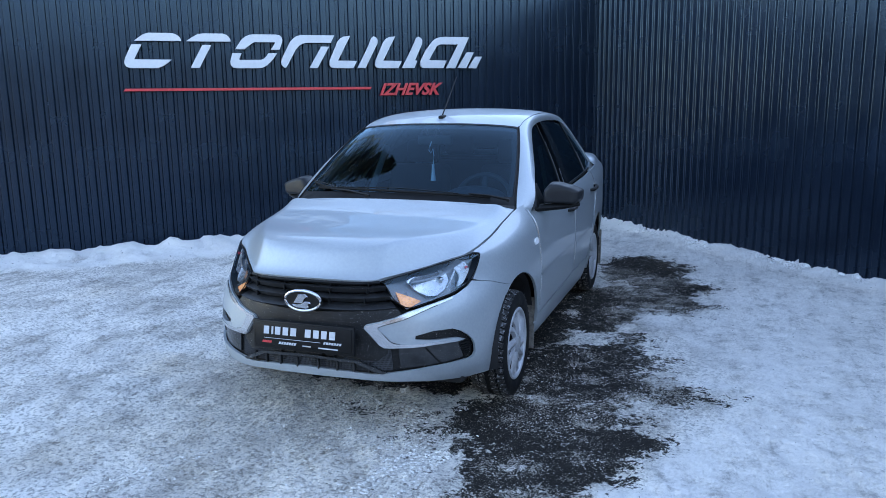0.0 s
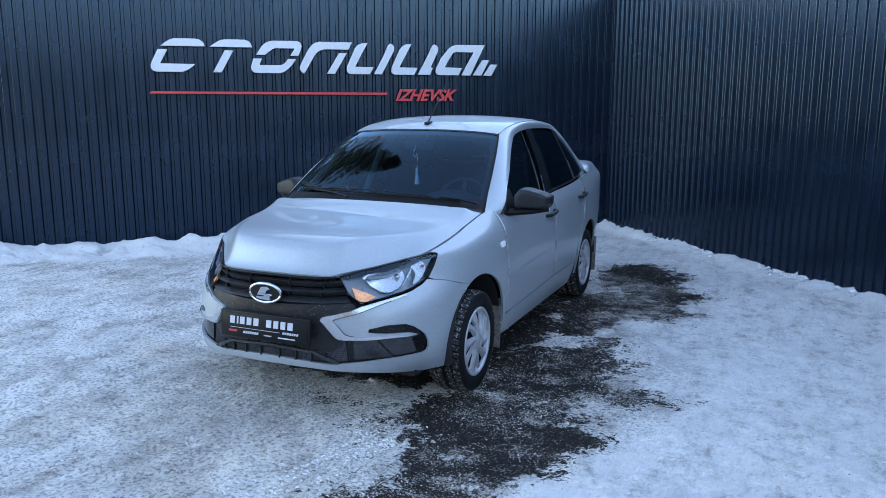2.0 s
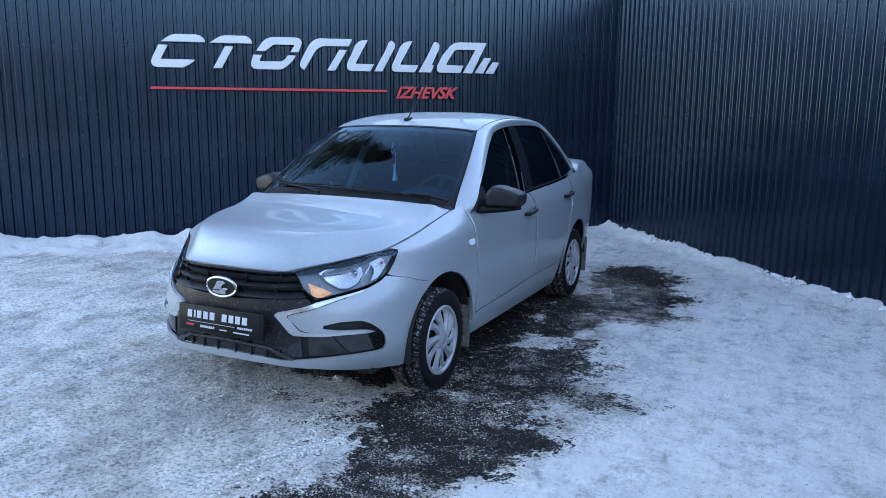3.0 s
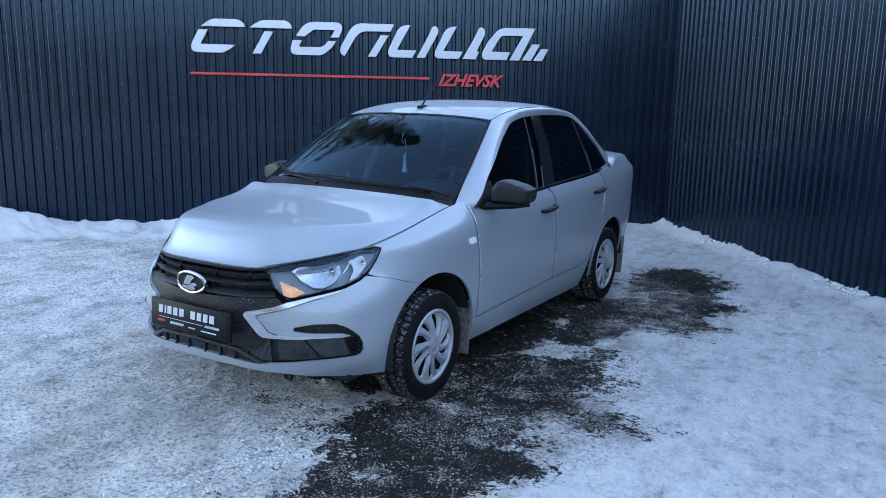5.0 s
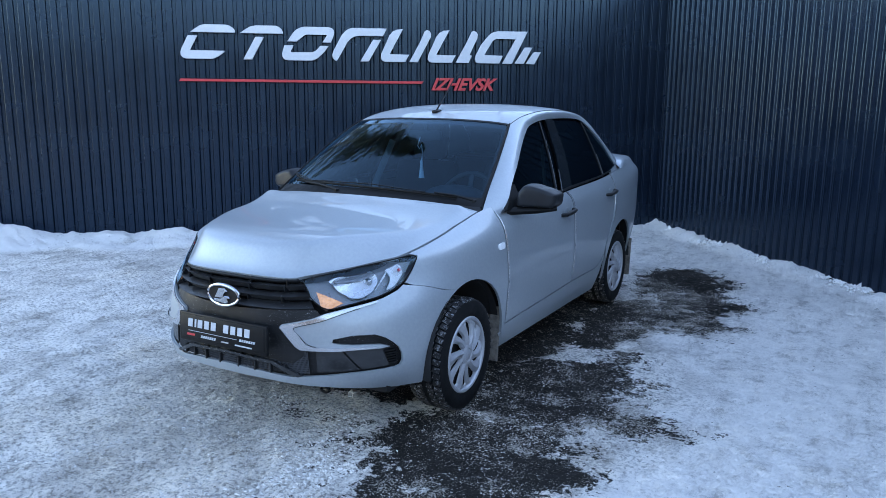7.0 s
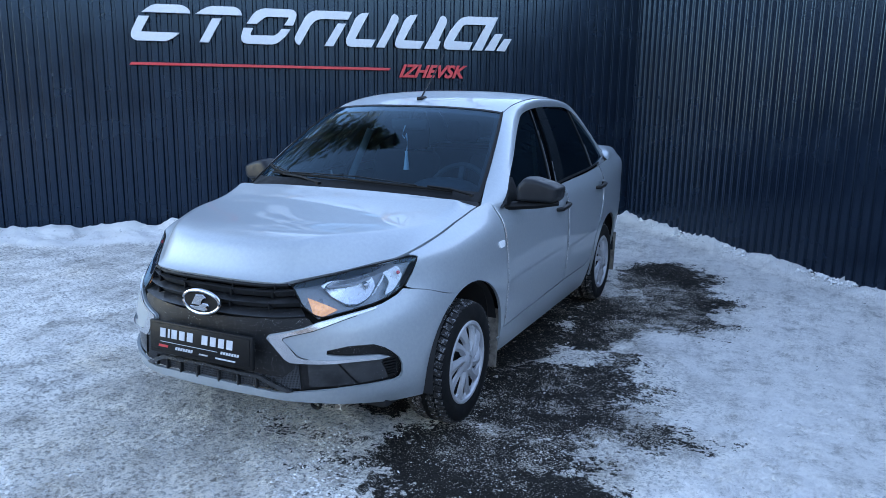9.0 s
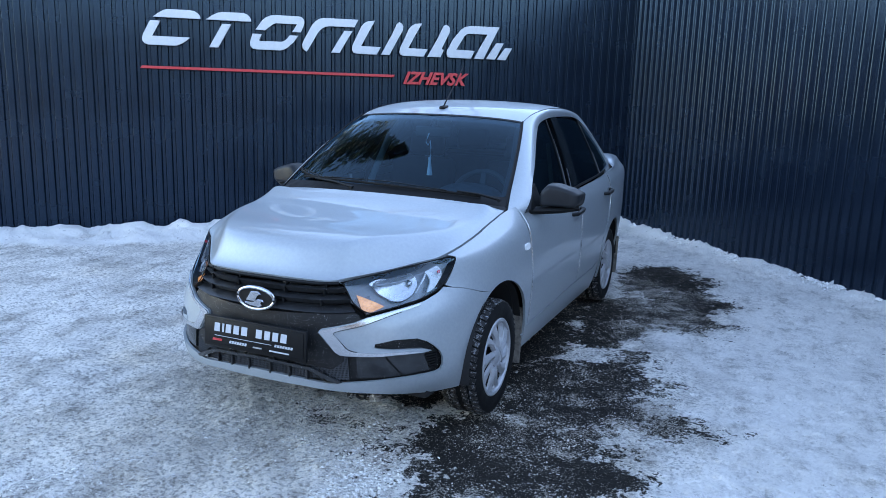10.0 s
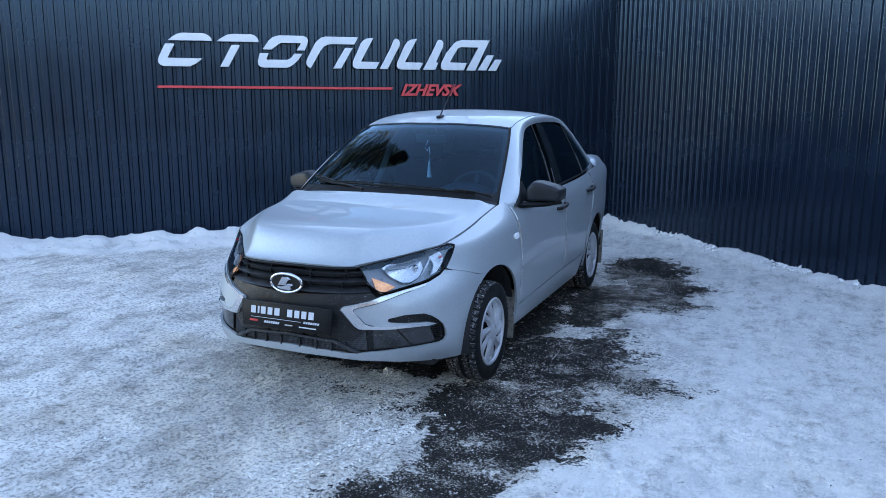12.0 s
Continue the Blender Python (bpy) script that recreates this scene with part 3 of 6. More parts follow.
LINE_BELT = [(0, -.755, .765), (.16, -.75, .765), (.31, -.715, .762), (.39, -.635, .775), (.48, -.53, .79), (.565, -.425, .812), (.64, -.35, .832), (.682, -.22, .862), (.70, -.04, .897), (.705, .15, .934), (.735, .42, .982),
             (.812, .9, .965), (.815, 1.45, .985), (.812, 2.05, 1.005), (.80, 2.5, 1.04), (.755, 2.93, 1.055), (.69, 3.14, 1.055), (.52, 3.26, 1.058), (0, 3.33, 1.06)]
LINES = np.array([LINE_CHIN, LINE_LIP, LINE_LOW, LINE_MID, LINE_HIP, LINE_SHOULDER, LINE_BELT], float)


def catmull(p, t):
    """Smooth curve through the rows of p at t, counted in rows."""
    n = len(p) - 1
    i = np.clip(np.floor(t).astype(int), 0, n - 1)
    f = (t - i)[..., None]
    a, b, c, d = (p[np.clip(i + k, 0, n)] for k in (-1, 0, 1, 2))
    a = np.where((i == 0)[..., None], 2 * b - c, a)
    d = np.where((i == n - 1)[..., None], 2 * c - b, d)
    return .5 * (2 * b + (c - a) * f + (2 * a - 5 * b + 4 * c - d) * f ** 2 + (3 * b - a - 3 * c + d) * f ** 3)


def body(s, v):
    """The body's skin: s along the lines (nose 0, tail 18), v from chin (0) to belt (6)."""
    s, v = np.atleast_1d(np.asarray(s, float)), np.atleast_1d(np.asarray(v, float))
    cols = np.stack([catmull(line, s) for line in LINES], 0)
    n = len(LINES) - 1
    i = np.clip(np.floor(v).astype(int), 0, n - 1)
    f = (v - i)[:, None]
    k = np.arange(len(s))
    a, b, c, d = (cols[np.clip(i + j, 0, n), k] for j in (-1, 0, 1, 2))
    a = np.where((i == 0)[:, None], 2 * b - c, a)
    d = np.where((i == n - 1)[:, None], 2 * c - b, d)
    return .5 * (2 * b + (c - a) * f + (2 * a - 5 * b + 4 * c - d) * f ** 2 + (3 * b - a - 3 * c + d) * f ** 3)


def cabin_x(y, z):
    """Half width of the cabin's sides at a height: they lean in towards the roof and to both ends."""
    k = (z - .97) / .44
    return .812 - .205 * k - .045 * k * np.abs(k) - .02 * np.clip((y - 1.9) / .7, 0, 2) ** 2 - .03 * np.clip((1.0 - y) / .6, 0, 2) ** 2


# ---- car: surfaces and panels ----
def clip(poly, axis, value, keep_above):
    out = []
    for p, q in zip(poly, poly[1:] + poly[:1]):
        a, b = p[axis] - value, q[axis] - value
        if not keep_above:
            a, b = -a, -b
        if a >= 0:
            out.append(p)
        if (a > 0 and b < 0) or (a < 0 and b > 0):
            k = a / (a - b)
            r = [p[0] + k * (q[0] - p[0]), p[1] + k * (q[1] - p[1])]
            r[axis] = value
            out.append(tuple(r))
    return out


def rounded(poly, r, n=4, squeeze=(1.0, 1.0)):
    """Rounds the corners of an outline; squeeze: units per metre of both axes."""
    out = []
    pts = [Vector((p[0] / squeeze[0], p[1] / squeeze[1])) for p in poly]
    for a, b, c in zip(pts[-1:] + pts[:-1], pts, pts[1:] + pts[:1]):
        ab, cb = a - b, c - b
        k = min(r, ab.length * .45, cb.length * .45)
        p, q = b + ab.normalized() * k, b + cb.normalized() * k
        for i in range(n + 1):
            t = i / n
            w = (1 - t) ** 2 * p + 2 * t * (1 - t) * b + t * t * q
            out.append((w.x * squeeze[0], w.y * squeeze[1]))
    return out


def cells(poly, du, dv):
    """Cuts an outline into the cells of a grid: points of the plane and faces."""
    index, verts, faces = {}, [], []
    v0, v1 = min(p[1] for p in poly), max(p[1] for p in poly)
    j = math.floor(v0 / dv)
    while j * dv < v1:
        row = clip(clip(poly, 1, j * dv, True), 1, (j + 1) * dv, False)
        if len(row) > 2:
            i = math.floor(min(p[0] for p in row) / du)
            end = max(p[0] for p in row)
            while i * du < end:
                cell = clip(clip(row, 0, i * du, True), 0, (i + 1) * du, False)
                face = []
                cell, k = list(cell), 0
                while len(cell) > 2 and k < len(cell):
                    (ax, ay), (bx, by), (cx, cy) = cell[k - 1], cell[k], cell[(k + 1) % len(cell)]
                    turn = (bx - ax) * (cy - by) - (by - ay) * (cx - bx)
                    ahead = (bx - ax) * (cx - bx) + (by - ay) * (cy - by)
                    if abs(turn) < 1e-9 and ahead <= 1e-12:
                        del cell[k]
                        k = max(k - 2, 0)
                    else:
                        k += 1
                for p in cell:
                    key = (round(p[0], 5), round(p[1], 5))
                    if key not in index:
                        index[key] = len(verts)
                        verts.append(key)
                    if index[key] not in face:
                        face.append(index[key])
                if len(face) > 2:
                    area = sum(verts[a][0] * verts[b][1] - verts[b][0] * verts[a][1] for a, b in zip(face, face[1:] + face[:1]))
                    if abs(area) > 1e-7:
                        faces.append(face if area > 0 else face[::-1])
                i += 1
        j += 1
    return np.array(verts), faces


def skin(poly, surface, du, dv, lift=0.0, rim=.014, sides=(1, -1), join=None):
    """A panel cut out of a surface, with its edges turned in; lift: metres proud of the surface."""
    uv, faces = cells(poly, du, dv)
    e = 1e-3
    p = surface(uv[:, 0], uv[:, 1])
    tu = surface(uv[:, 0] + e, uv[:, 1]) - surface(uv[:, 0] - e, uv[:, 1])
    tv = surface(uv[:, 0], uv[:, 1] + e) - surface(uv[:, 0], uv[:, 1] - e)
    nrm = np.cross(tu, tv)
    nrm /= np.linalg.norm(nrm, axis=1)[:, None] + 1e-12
    p = p + nrm * lift
    count = {}
    for f in faces:
        for a, b in zip(f, f[1:] + f[:1]):
            count[(a, b)] = count.get((a, b), 0) + 1
    border = [(a, b) for a, b in count if (b, a) not in count and not (len(sides) == 2 and uv[a, 0] < 1e-6 and uv[b, 0] < 1e-6)]
    inner, low = {}, []
    for a, b in border:
        for k in (a, b):
            if k not in inner:
                inner[k] = len(p) + len(low)
                low.append(p[k] - nrm[k] * rim)
    verts = np.vstack([p, np.array(low)]) if low else p
    faces = faces + [(b, a, inner[a], inner[b]) for a, b in border] if rim else faces
    all_v, all_f = [], []
    for side in sides:
        w = verts * (side, 1, 1)
        base = len(all_v)
        all_v += [tuple(q) for q in w]
        all_f += [tuple(base + k for k in (f if side > 0 else f[::-1])) for f in faces]
    return all_v, all_f


def panel(name, poly, mat, parent, surface=None, du=.1, dv=.15, lift=0.0, rim=.014, sides=(1, -1), label="", whole=False):
    """One panel, or a pair of them on both sides; parent may be a pair too. Returns the panel or the pair."""
    if len(sides) == 2 and not whole:
        parents = parent if isinstance(parent, tuple) else (parent, parent)
        return tuple(panel(name, poly, mat, p, surface, du, dv, lift, rim, (k,), label) for k, p in zip(sides, parents))
    v, f = skin(poly, surface or body, du, dv, lift, rim, sides)
    bm = bmesh.new()
    made = [bm.verts.new(q) for q in v]
    for k in f:
        try:
            bm.faces.new([made[i] for i in k])
        except ValueError:
            pass
    bmesh.ops.remove_doubles(bm, verts=bm.verts, dist=1e-5)
    for fc in bm.faces:
        fc.smooth = True
    for ed in bm.edges:
        if len(ed.link_faces) == 2 and ed.calc_face_angle(0) > radians(40):
            ed.smooth = False
    me = bpy.data.meshes.new(name)
    bm.to_mesh(me)
    bm.free()
    me.materials.append(mat)
    return under(name, me, parent, label)


def coons(bottom, top, left, right, nu, nv, bulge=None):
    """A sheet between four border curves, each a function of 0 to 1."""
    u, v = np.meshgrid(np.linspace(0, 1, nu), np.linspace(0, 1, nv))
    u, v = u.ravel(), v.ravel()
    U, V = u[:, None], v[:, None]
    b, t, l, r = bottom(u), top(u), left(v), right(v)
    c = [np.array(k) for k in (bottom(np.array([0.0]))[0], bottom(np.array([1.0]))[0], top(np.array([0.0]))[0], top(np.array([1.0]))[0])]
    p = (1 - V) * b + V * t + (1 - U) * l + U * r - ((1 - U) * (1 - V) * c[0] + U * (1 - V) * c[1] + (1 - U) * V * c[2] + U * V * c[3])
    if bulge:
        p = p + bulge(u, v)
    i = (np.arange(nv - 1)[:, None] * nu + np.arange(nu - 1)[None, :]).ravel()
    return p, [(int(k), int(k) + 1, int(k) + 1 + nu, int(k) + nu) for k in i]


def through_points(points):
    q = np.array(points, float)
    return lambda t: catmull(q, np.asarray(t, float) * (len(q) - 1))


def both(points):
    """A curve across the car from its right to its left, out of the left half (middle first)."""
    return through_points([(-x, y, z) for x, y, z in points[::-1]] + list(points[1:]))


def sheet_part(name, data, mat, parent, thick=.0, label="", flip=False):
    v, f = data
    bm = bmesh.new()
    made = [bm.verts.new(q) for q in v]
    for k in f:
        bm.faces.new([made[i] for i in (k[::-1] if flip else k)])
    bm.normal_update()
    if thick:
        bm.verts.ensure_lookup_table()
        rim = [e for e in bm.edges if len(e.link_faces) == 1]
        normals = {p: p.normal.copy() for p in bm.verts}
        low = {}
        for e in rim:
            for p in e.verts:
                if p not in low:
                    low[p] = bm.verts.new(p.co - normals[p] * thick)
        for e in rim:
            a, b = e.verts
            loop = [l for l in e.link_faces[0].loops if l.edge == e][0]
            a, b = loop.vert, loop.link_loop_next.vert
            bm.faces.new((b, a, low[a], low[b]))
    for fc in bm.faces:
        fc.smooth = True
    for ed in bm.edges:
        if len(ed.link_faces) == 2 and ed.calc_face_angle(0) > radians(40):
            ed.smooth = False
    me = bpy.data.meshes.new(name)
    bm.to_mesh(me)
    bm.free()
    me.materials.append(mat)
    return under(name, me, parent, label)


def side_sv(y, z):
    """The place (s, v) on the skin at which the car's side has this y and z."""
    s = np.linspace(6.5, 16.5, 201)
    v = np.linspace(0, 6, 121)
    S, V = np.meshgrid(s, v)
    p = body(S.ravel(), V.ravel())
    out = []
    for a, b in zip(y, z):
        k = int(np.argmin((p[:, 1] - a) ** 2 + (p[:, 2] - b) ** 2))
        q = np.array([S.ravel()[k], V.ravel()[k]])
        for _ in range(6):
            f = body(q[0], q[1])[0, 1:]
            fs = (body(q[0] + 1e-3, q[1])[0, 1:] - f) / 1e-3
            fv = (body(q[0], q[1] + 1e-3)[0, 1:] - f) / 1e-3
            q = q + np.linalg.solve(np.array([fs, fv]).T, np.array([a, b]) - f).clip(-.5, .5)
            q[1] = min(max(q[1], 0), 6)
        out.append((float(q[0]), float(q[1])))
    return out


def cabin(y, z):
    y, z = np.asarray(y, float), np.asarray(z, float)
    return np.stack([cabin_x(y, z), y, z], 1)


car = thing("car", "silver four-door sedan with black grille and wheel covers on icy asphalt", "car", at=Matrix.Translation((CAR_X, 0, 0)))
FRONT_WHEEL, REAR_WHEEL, HUB = .022, 2.476, .287


def arch(cy, cz, r, a, b, n=14):
    t = np.radians(np.linspace(a, b, n))
    return side_sv(cy + r * np.cos(t), cz + r * np.sin(t))


# arches: front and rear, from their front foot over the top to the rear foot
FRONT_ARCH = arch(.033, .325, .343, 196, -8, 30)
REAR_ARCH = arch(2.46, .29, .368, 184, 2, 26)
arch_split = min(range(len(FRONT_ARCH)), key=lambda i: abs(FRONT_ARCH[i][0] - 8.0))

# bumper in body colour: chin, corners, and the cut-outs for grille and lamp recess
BUMPER = [(0, 1.0), (1.46, .97), (2.1, .9), (3.5, .72), (4.6, .45), (5.8, .1), (6.9, .02), (7.0, .4)] + FRONT_ARCH[:arch_split + 1] + [
    (7.58, 3.37), (6.94, 3.635), (6.3, 3.89), (5.9, 4.05), (5.7, 3.9), (5.16, 3.7), (4.3, 3.53), (3.4, 3.34), (3.0, 3.17), (2.0, 2.97), (1.93, 2.9), (1.92, 2.82), (2.45, 2.2), (2.62, 2.1), (2.96, 2.08), (3.75, 2.08), (3.78, 2.46), (4.38, 2.54), (5.06, 2.5), (5.45, 2.36), (5.75, 2.17), (5.95, 1.98), (6.06, 1.75), (6.07, 1.5), (5.98, 1.36), (5.8, 1.31), (4.34, 1.31), (2.16, 1.19), (1.28, 1.27), (0, 1.33)]
bumper = panel("bumper", BUMPER, PAINT, car, label="silver painted front bumper", whole=True)
panel("bumper_tongue", [(3.7, 2.085), (4.4, 2.085), (5.3, 2.035), (5.64, 2.06), (5.3, 2.17), (4.4, 2.25), (3.82, 2.34), (3.7, 2.36)], PAINT, bumper, dv=.04, lift=.001, rim=.02)
# raised bright bracket round the inner end of the bumper's corner
panel("bumper_trim", [(5.0, 3.62), (4.3, 3.49), (3.4, 3.30), (3.0, 3.13), (2.02, 2.94), (1.95, 2.86), (2.47, 2.22), (2.64, 2.12), (2.96, 2.10), (4.4, 2.10), (5.2, 2.06), (5.2, 2.1), (4.4, 2.18), (3.1, 2.22), (2.85, 2.3),
                      (2.4, 2.8), (2.42, 2.87), (2.6, 2.93), (3.3, 3.06), (4.3, 3.4), (5.0, 3.57)], TRIM, bumper, lift=.007, rim=.01, dv=.08, label="bright silver bracket on the bumper corner")
for side in (1, -1):
    bm = bmesh.new()
    line = rounded([(5.0, 3.55), (4.3, 3.38), (3.3, 3.04), (2.6, 2.9), (2.4, 2.84), (2.42, 2.76), (2.87, 2.3), (3.1, 2.23), (3.7, 2.21)], .02, 3, (9, 8))[4:-4]
    line = [(a + (c - a) * t / 5, b + (d - b) * t / 5) for (a, b), (c, d) in zip(line, line[1:]) for t in range(5)]
    tube(bm, [tuple((body(a, b) + .0005 * np.array([[.4, -1, 0]]))[0] * (side, 1, 1)) for a, b in line], .0012, 6)
    part("bracket_joint", bm, DARK, bumper)
# black field behind plate and lamp recesses
field = panel("grille_field", [(0, 1.75), (1.6, 1.72), (2.3, 1.62), (2.75, 1.9), (2.75, 2.15), (2.3, 2.75), (2.35, 2.9), (3.3, 3.2), (3.1, 3.5), (2.85, 3.62), (0, 3.42)], SPECKED, bumper, lift=-.012, rim=.03, label="black plastic grille field", whole=True)
# dark inner shell that shows in the joints
panel("inner_shell", [(0, .9), (2.1, .8), (4.6, .4), (6.95, 0)] + FRONT_ARCH + [(9.9, .2), (12.7, .2)] + REAR_ARCH + [(14.9, .2), (18, .2), (18, 5.9), (6.6, 5.7), (6.5, 5.3), (6.3, 5.9), (2.5, 5.7), (0, 5.6)], DARK, car, lift=-.075, rim=0, du=.2, dv=.3, whole=True)
fender_low = [p for p in FRONT_ARCH[arch_split:]]
fender = panel("fender", [(5.97, 4.1), (6.3, 3.906), (6.94, 3.648), (7.6, 3.384)] + fender_low + [(9.87, 1.0), (9.95, 1.0), (9.965, 1.34), (9.965, 5.98), (9.3, 5.99), (8.2, 5.96), (7.24, 5.93), (6.4, 5.9), (6.5, 5.25), (6.2, 4.5)], PAINT, car)
panel("side_repeater", rounded([tuple(p) for p in side_sv([.325, .385, .385, .325], [.768, .773, .805, .80])], .025, 8, (3.7, 9.0)), WHITEPLASTIC, fender, lift=.008, rim=.012, du=.02, dv=.04, label="white oval side repeater")
front_door = panel("front_door", [(9.99, 1.34), (10.68, 1.44), (11.36, 1.52), (11.87, 1.58), (11.885, 2.8), (11.885, 3.6), (11.865, 4.7), (11.83, 5.4), (11.75, 5.99), (9.99, 5.99)], PAINT, car)
rear_door = panel("rear_door", [(11.9, 1.58), (12.66, 1.58), (12.86, 1.72), (12.98, 2.05), (13.06, 2.62), (13.24, 3.05), (13.36, 3.4), (13.44, 3.85), (13.47, 4.9), (13.42, 5.5), (13.36, 5.99), (11.78, 5.99), (11.86, 5.4), (11.895, 4.7), (11.915, 3.6), (11.915, 2.8)], PAINT, car)
panel("quarter_panel", [(13.05, 2.4)] + [p for p in REAR_ARCH if p[0] > 13.05] + [(14.85, .9), (15.4, .3), (18, .3), (18, 5.99), (13.40, 5.99), (13.455, 5.5), (13.5, 4.9), (13.475, 3.85), (13.395, 3.4), (13.27, 3.0)], PAINT, car, du=.15)
panel("sill", [(9.85, .95), (9.9, .1), (12.8, .1), (12.84, .96), (13.0, 1.9), (12.97, 1.95), (12.88, 1.66), (12.66, 1.53), (11.88, 1.53), (11.36, 1.47), (10.68, 1.39), (9.97, 1.29)], PAINT, car)
for d, (y0, y1) in ((front_door, (.455, 1.30)), (rear_door, (1.43, 2.085))):
    rub = side_sv([y0, y1, y1, y0], [.555, .577, .608, .586])
    panel("rub_strip", rounded(rub, .01, 3, (2.0, 6.0)), PAINT, d, lift=.006, rim=0, du=.1, dv=.06)

# bright silver strips beside the door gaps, in place of edge highlights
for doors, seam in ((rear_door, [(11.80, 5.9), (11.875, 5.4), (11.91, 4.7), (11.93, 3.6), (11.93, 2.8), (11.915, 1.7)]), (front_door, [(10.005, 5.7), (10.005, 4.6), (10.005, 3.4), (10.005, 2.2), (10.005, 1.4)]),
                    (rear_door, [(13.345, 5.9), (13.405, 5.5), (13.455, 4.9), (13.425, 3.85), (13.345, 3.4), (13.225, 3.05)])):
    for k, d in zip((1, -1), doors):
        bm = bmesh.new()
        tube(bm, [tuple((body(a + (c - a) * t / 4, b + (e - b) * t / 4)[0] + np.array([.0005, 0, 0])) * (k, 1, 1)) for (a, b), (c, e) in zip(seam, seam[1:]) for t in range(4)], .0022, 6)
        part("door_edge_highlight", bm, TRIM, d)

# bonnet
HOOD_FRONT = [tuple(body(s, 6.0)[0] + np.array([0, -.004, .004])) for s in (0, 1, 2, 2.7, 3.5, 4.3, 5.1, 5.9, 6.3)]
HOOD_SIDE = [tuple(body(s, 6.0)[0] + np.array([-.005, 0, .003])) for s in (6.3, 6.8, 7.4, 8, 8.6, 9.1, 9.4, 9.6)]
HOOD_REAR = [(0, .21, 1.018), (.25, .218, 1.015), (.48, .242, 1.006), (.62, .275, .99), HOOD_SIDE[-1]]


def mirrored(points):
    return [(-x, y, z) for x, y, z in points]


# the bonnet's rise along its middle, from the slope in degrees at steps from nose to windscreen
HOOD_BACK = np.linspace(0, 1, 201)
HOOD_SLOPE = np.interp(HOOD_BACK, [0, .02, .045, .08, .12, .16, .2, .25, .32, .41, .5, .6, .72, .82, .9, 1], [74, 60, 44, 27, 14, 5.5, 1.2, -.6, -.6, .8, 3.2, 4.6, 5.6, 10, 17, 22])
HOOD_SLOPE = np.tan(np.radians(np.convolve(np.pad(HOOD_SLOPE, 6, "edge"), np.ones(13) / 13, "valid"))) * .965
HOOD_RISE = np.concatenate([[0], np.cumsum((HOOD_SLOPE[1:] + HOOD_SLOPE[:-1]) / 2 * .005)])
HOOD_RISE += (.253 - HOOD_RISE[-1]) * (1 - (1 - HOOD_BACK) ** 9)


def hood_sheet(nu, nv):
    """The bonnet: a steep rounded nose, nearly level behind, with soft shoulders."""
    p, faces = coons(both(HOOD_FRONT), both(HOOD_REAR), through_points(mirrored(HOOD_SIDE)), through_points(HOOD_SIDE), nu, nv)
    u, v = (q.ravel() for q in np.meshgrid(np.linspace(0, 1, nu), np.linspace(0, 1, nv)))
    ease = lambda t: np.clip(t, 0, 1) ** 2 * (3 - 2 * np.clip(t, 0, 1))
    nose_y, nose_z = HOOD_FRONT[0][1] + .478 * p[:, 0] ** 2, HOOD_FRONT[0][2]
    back = np.clip((p[:, 1] - nose_y) / (.21 - nose_y), 1e-4, 1)
    high = nose_z + np.interp(back, HOOD_BACK, HOOD_RISE) - .045 * p[:, 0] ** 2
    p[:, 2] += ease((1 - np.abs(2 * u - 1)) / .23) * ease(v / (.1 + .6 * (2 * u - 1) ** 2)) * ease((1 - v) / .12) * (high - p[:, 2])
    return p, faces


sheet_part("bonnet", hood_sheet(73, 81), PAINT, car, .016, "silver painted bonnet")

# windscreen, roof, rear window, boot
SCREEN_LOW = [(0, .245, .992), (.25, .255, .99), (.5, .29, .984), (.64, .33, .978), (.70, .365, .975)]
HEADER = [(0, .955, 1.425), (.2, .965, 1.424), (.4, .995, 1.414), (.50, 1.02, 1.404), (.548, 1.035, 1.396)]
PILLAR = [(.70, .365, .975), (.665, .56, 1.107), (.622, .76, 1.238), (.582, .92, 1.335), (.548, 1.035, 1.396)]
RAIL = [(.548, 1.035, 1.396), (.548, 1.2, 1.438), (.55, 1.45, 1.467), (.55, 1.75, 1.474), (.545, 2.05, 1.46), (.535, 2.3, 1.42)]
REAR_HEAD = [(0, 2.40, 1.445), (.25, 2.39, 1.441), (.45, 2.345, 1.43), (.535, 2.3, 1.42)]
BOOT_FRONT = [(0, 2.94, 1.142), (.3, 2.925, 1.139), (.52, 2.87, 1.13), (.60, 2.83, 1.122)]
REAR_PILLAR = [(.535, 2.3, 1.42), (.545, 2.5, 1.33), (.575, 2.69, 1.2), (.60, 2.83, 1.122)]
lift_mid = lambda h: (lambda u, v: np.stack([0 * u, 0 * u, h * np.sin(math.pi * v) * np.sin(math.pi * u)], 1))
screen = sheet_part("windscreen", coons(both(SCREEN_LOW), both(HEADER), through_points(mirrored(PILLAR)), through_points(PILLAR), 33, 17, lift_mid(.012)), SCREEN, car, 0, "clear windscreen")
sheet_part("roof", coons(both(HEADER), both(REAR_HEAD), through_points(mirrored(RAIL)), through_points(RAIL), 41, 33, lift_mid(.012)), PAINT, car, .01, "silver roof")
sheet_part("rear_window", coons(both(REAR_HEAD), both(BOOT_FRONT), through_points(mirrored(REAR_PILLAR)), through_points(REAR_PILLAR), 25, 13), TINT, car)
BOOT_SIDE = [(.60, 2.83, 1.116), (.625, 2.95, 1.108), (.61, 3.1, 1.1), (.57, 3.2, 1.096)]
BOOT_REAR = [(0, 3.30, 1.112), (.3, 3.285, 1.108), (.5, 3.24, 1.1), (.57, 3.2, 1.096)]
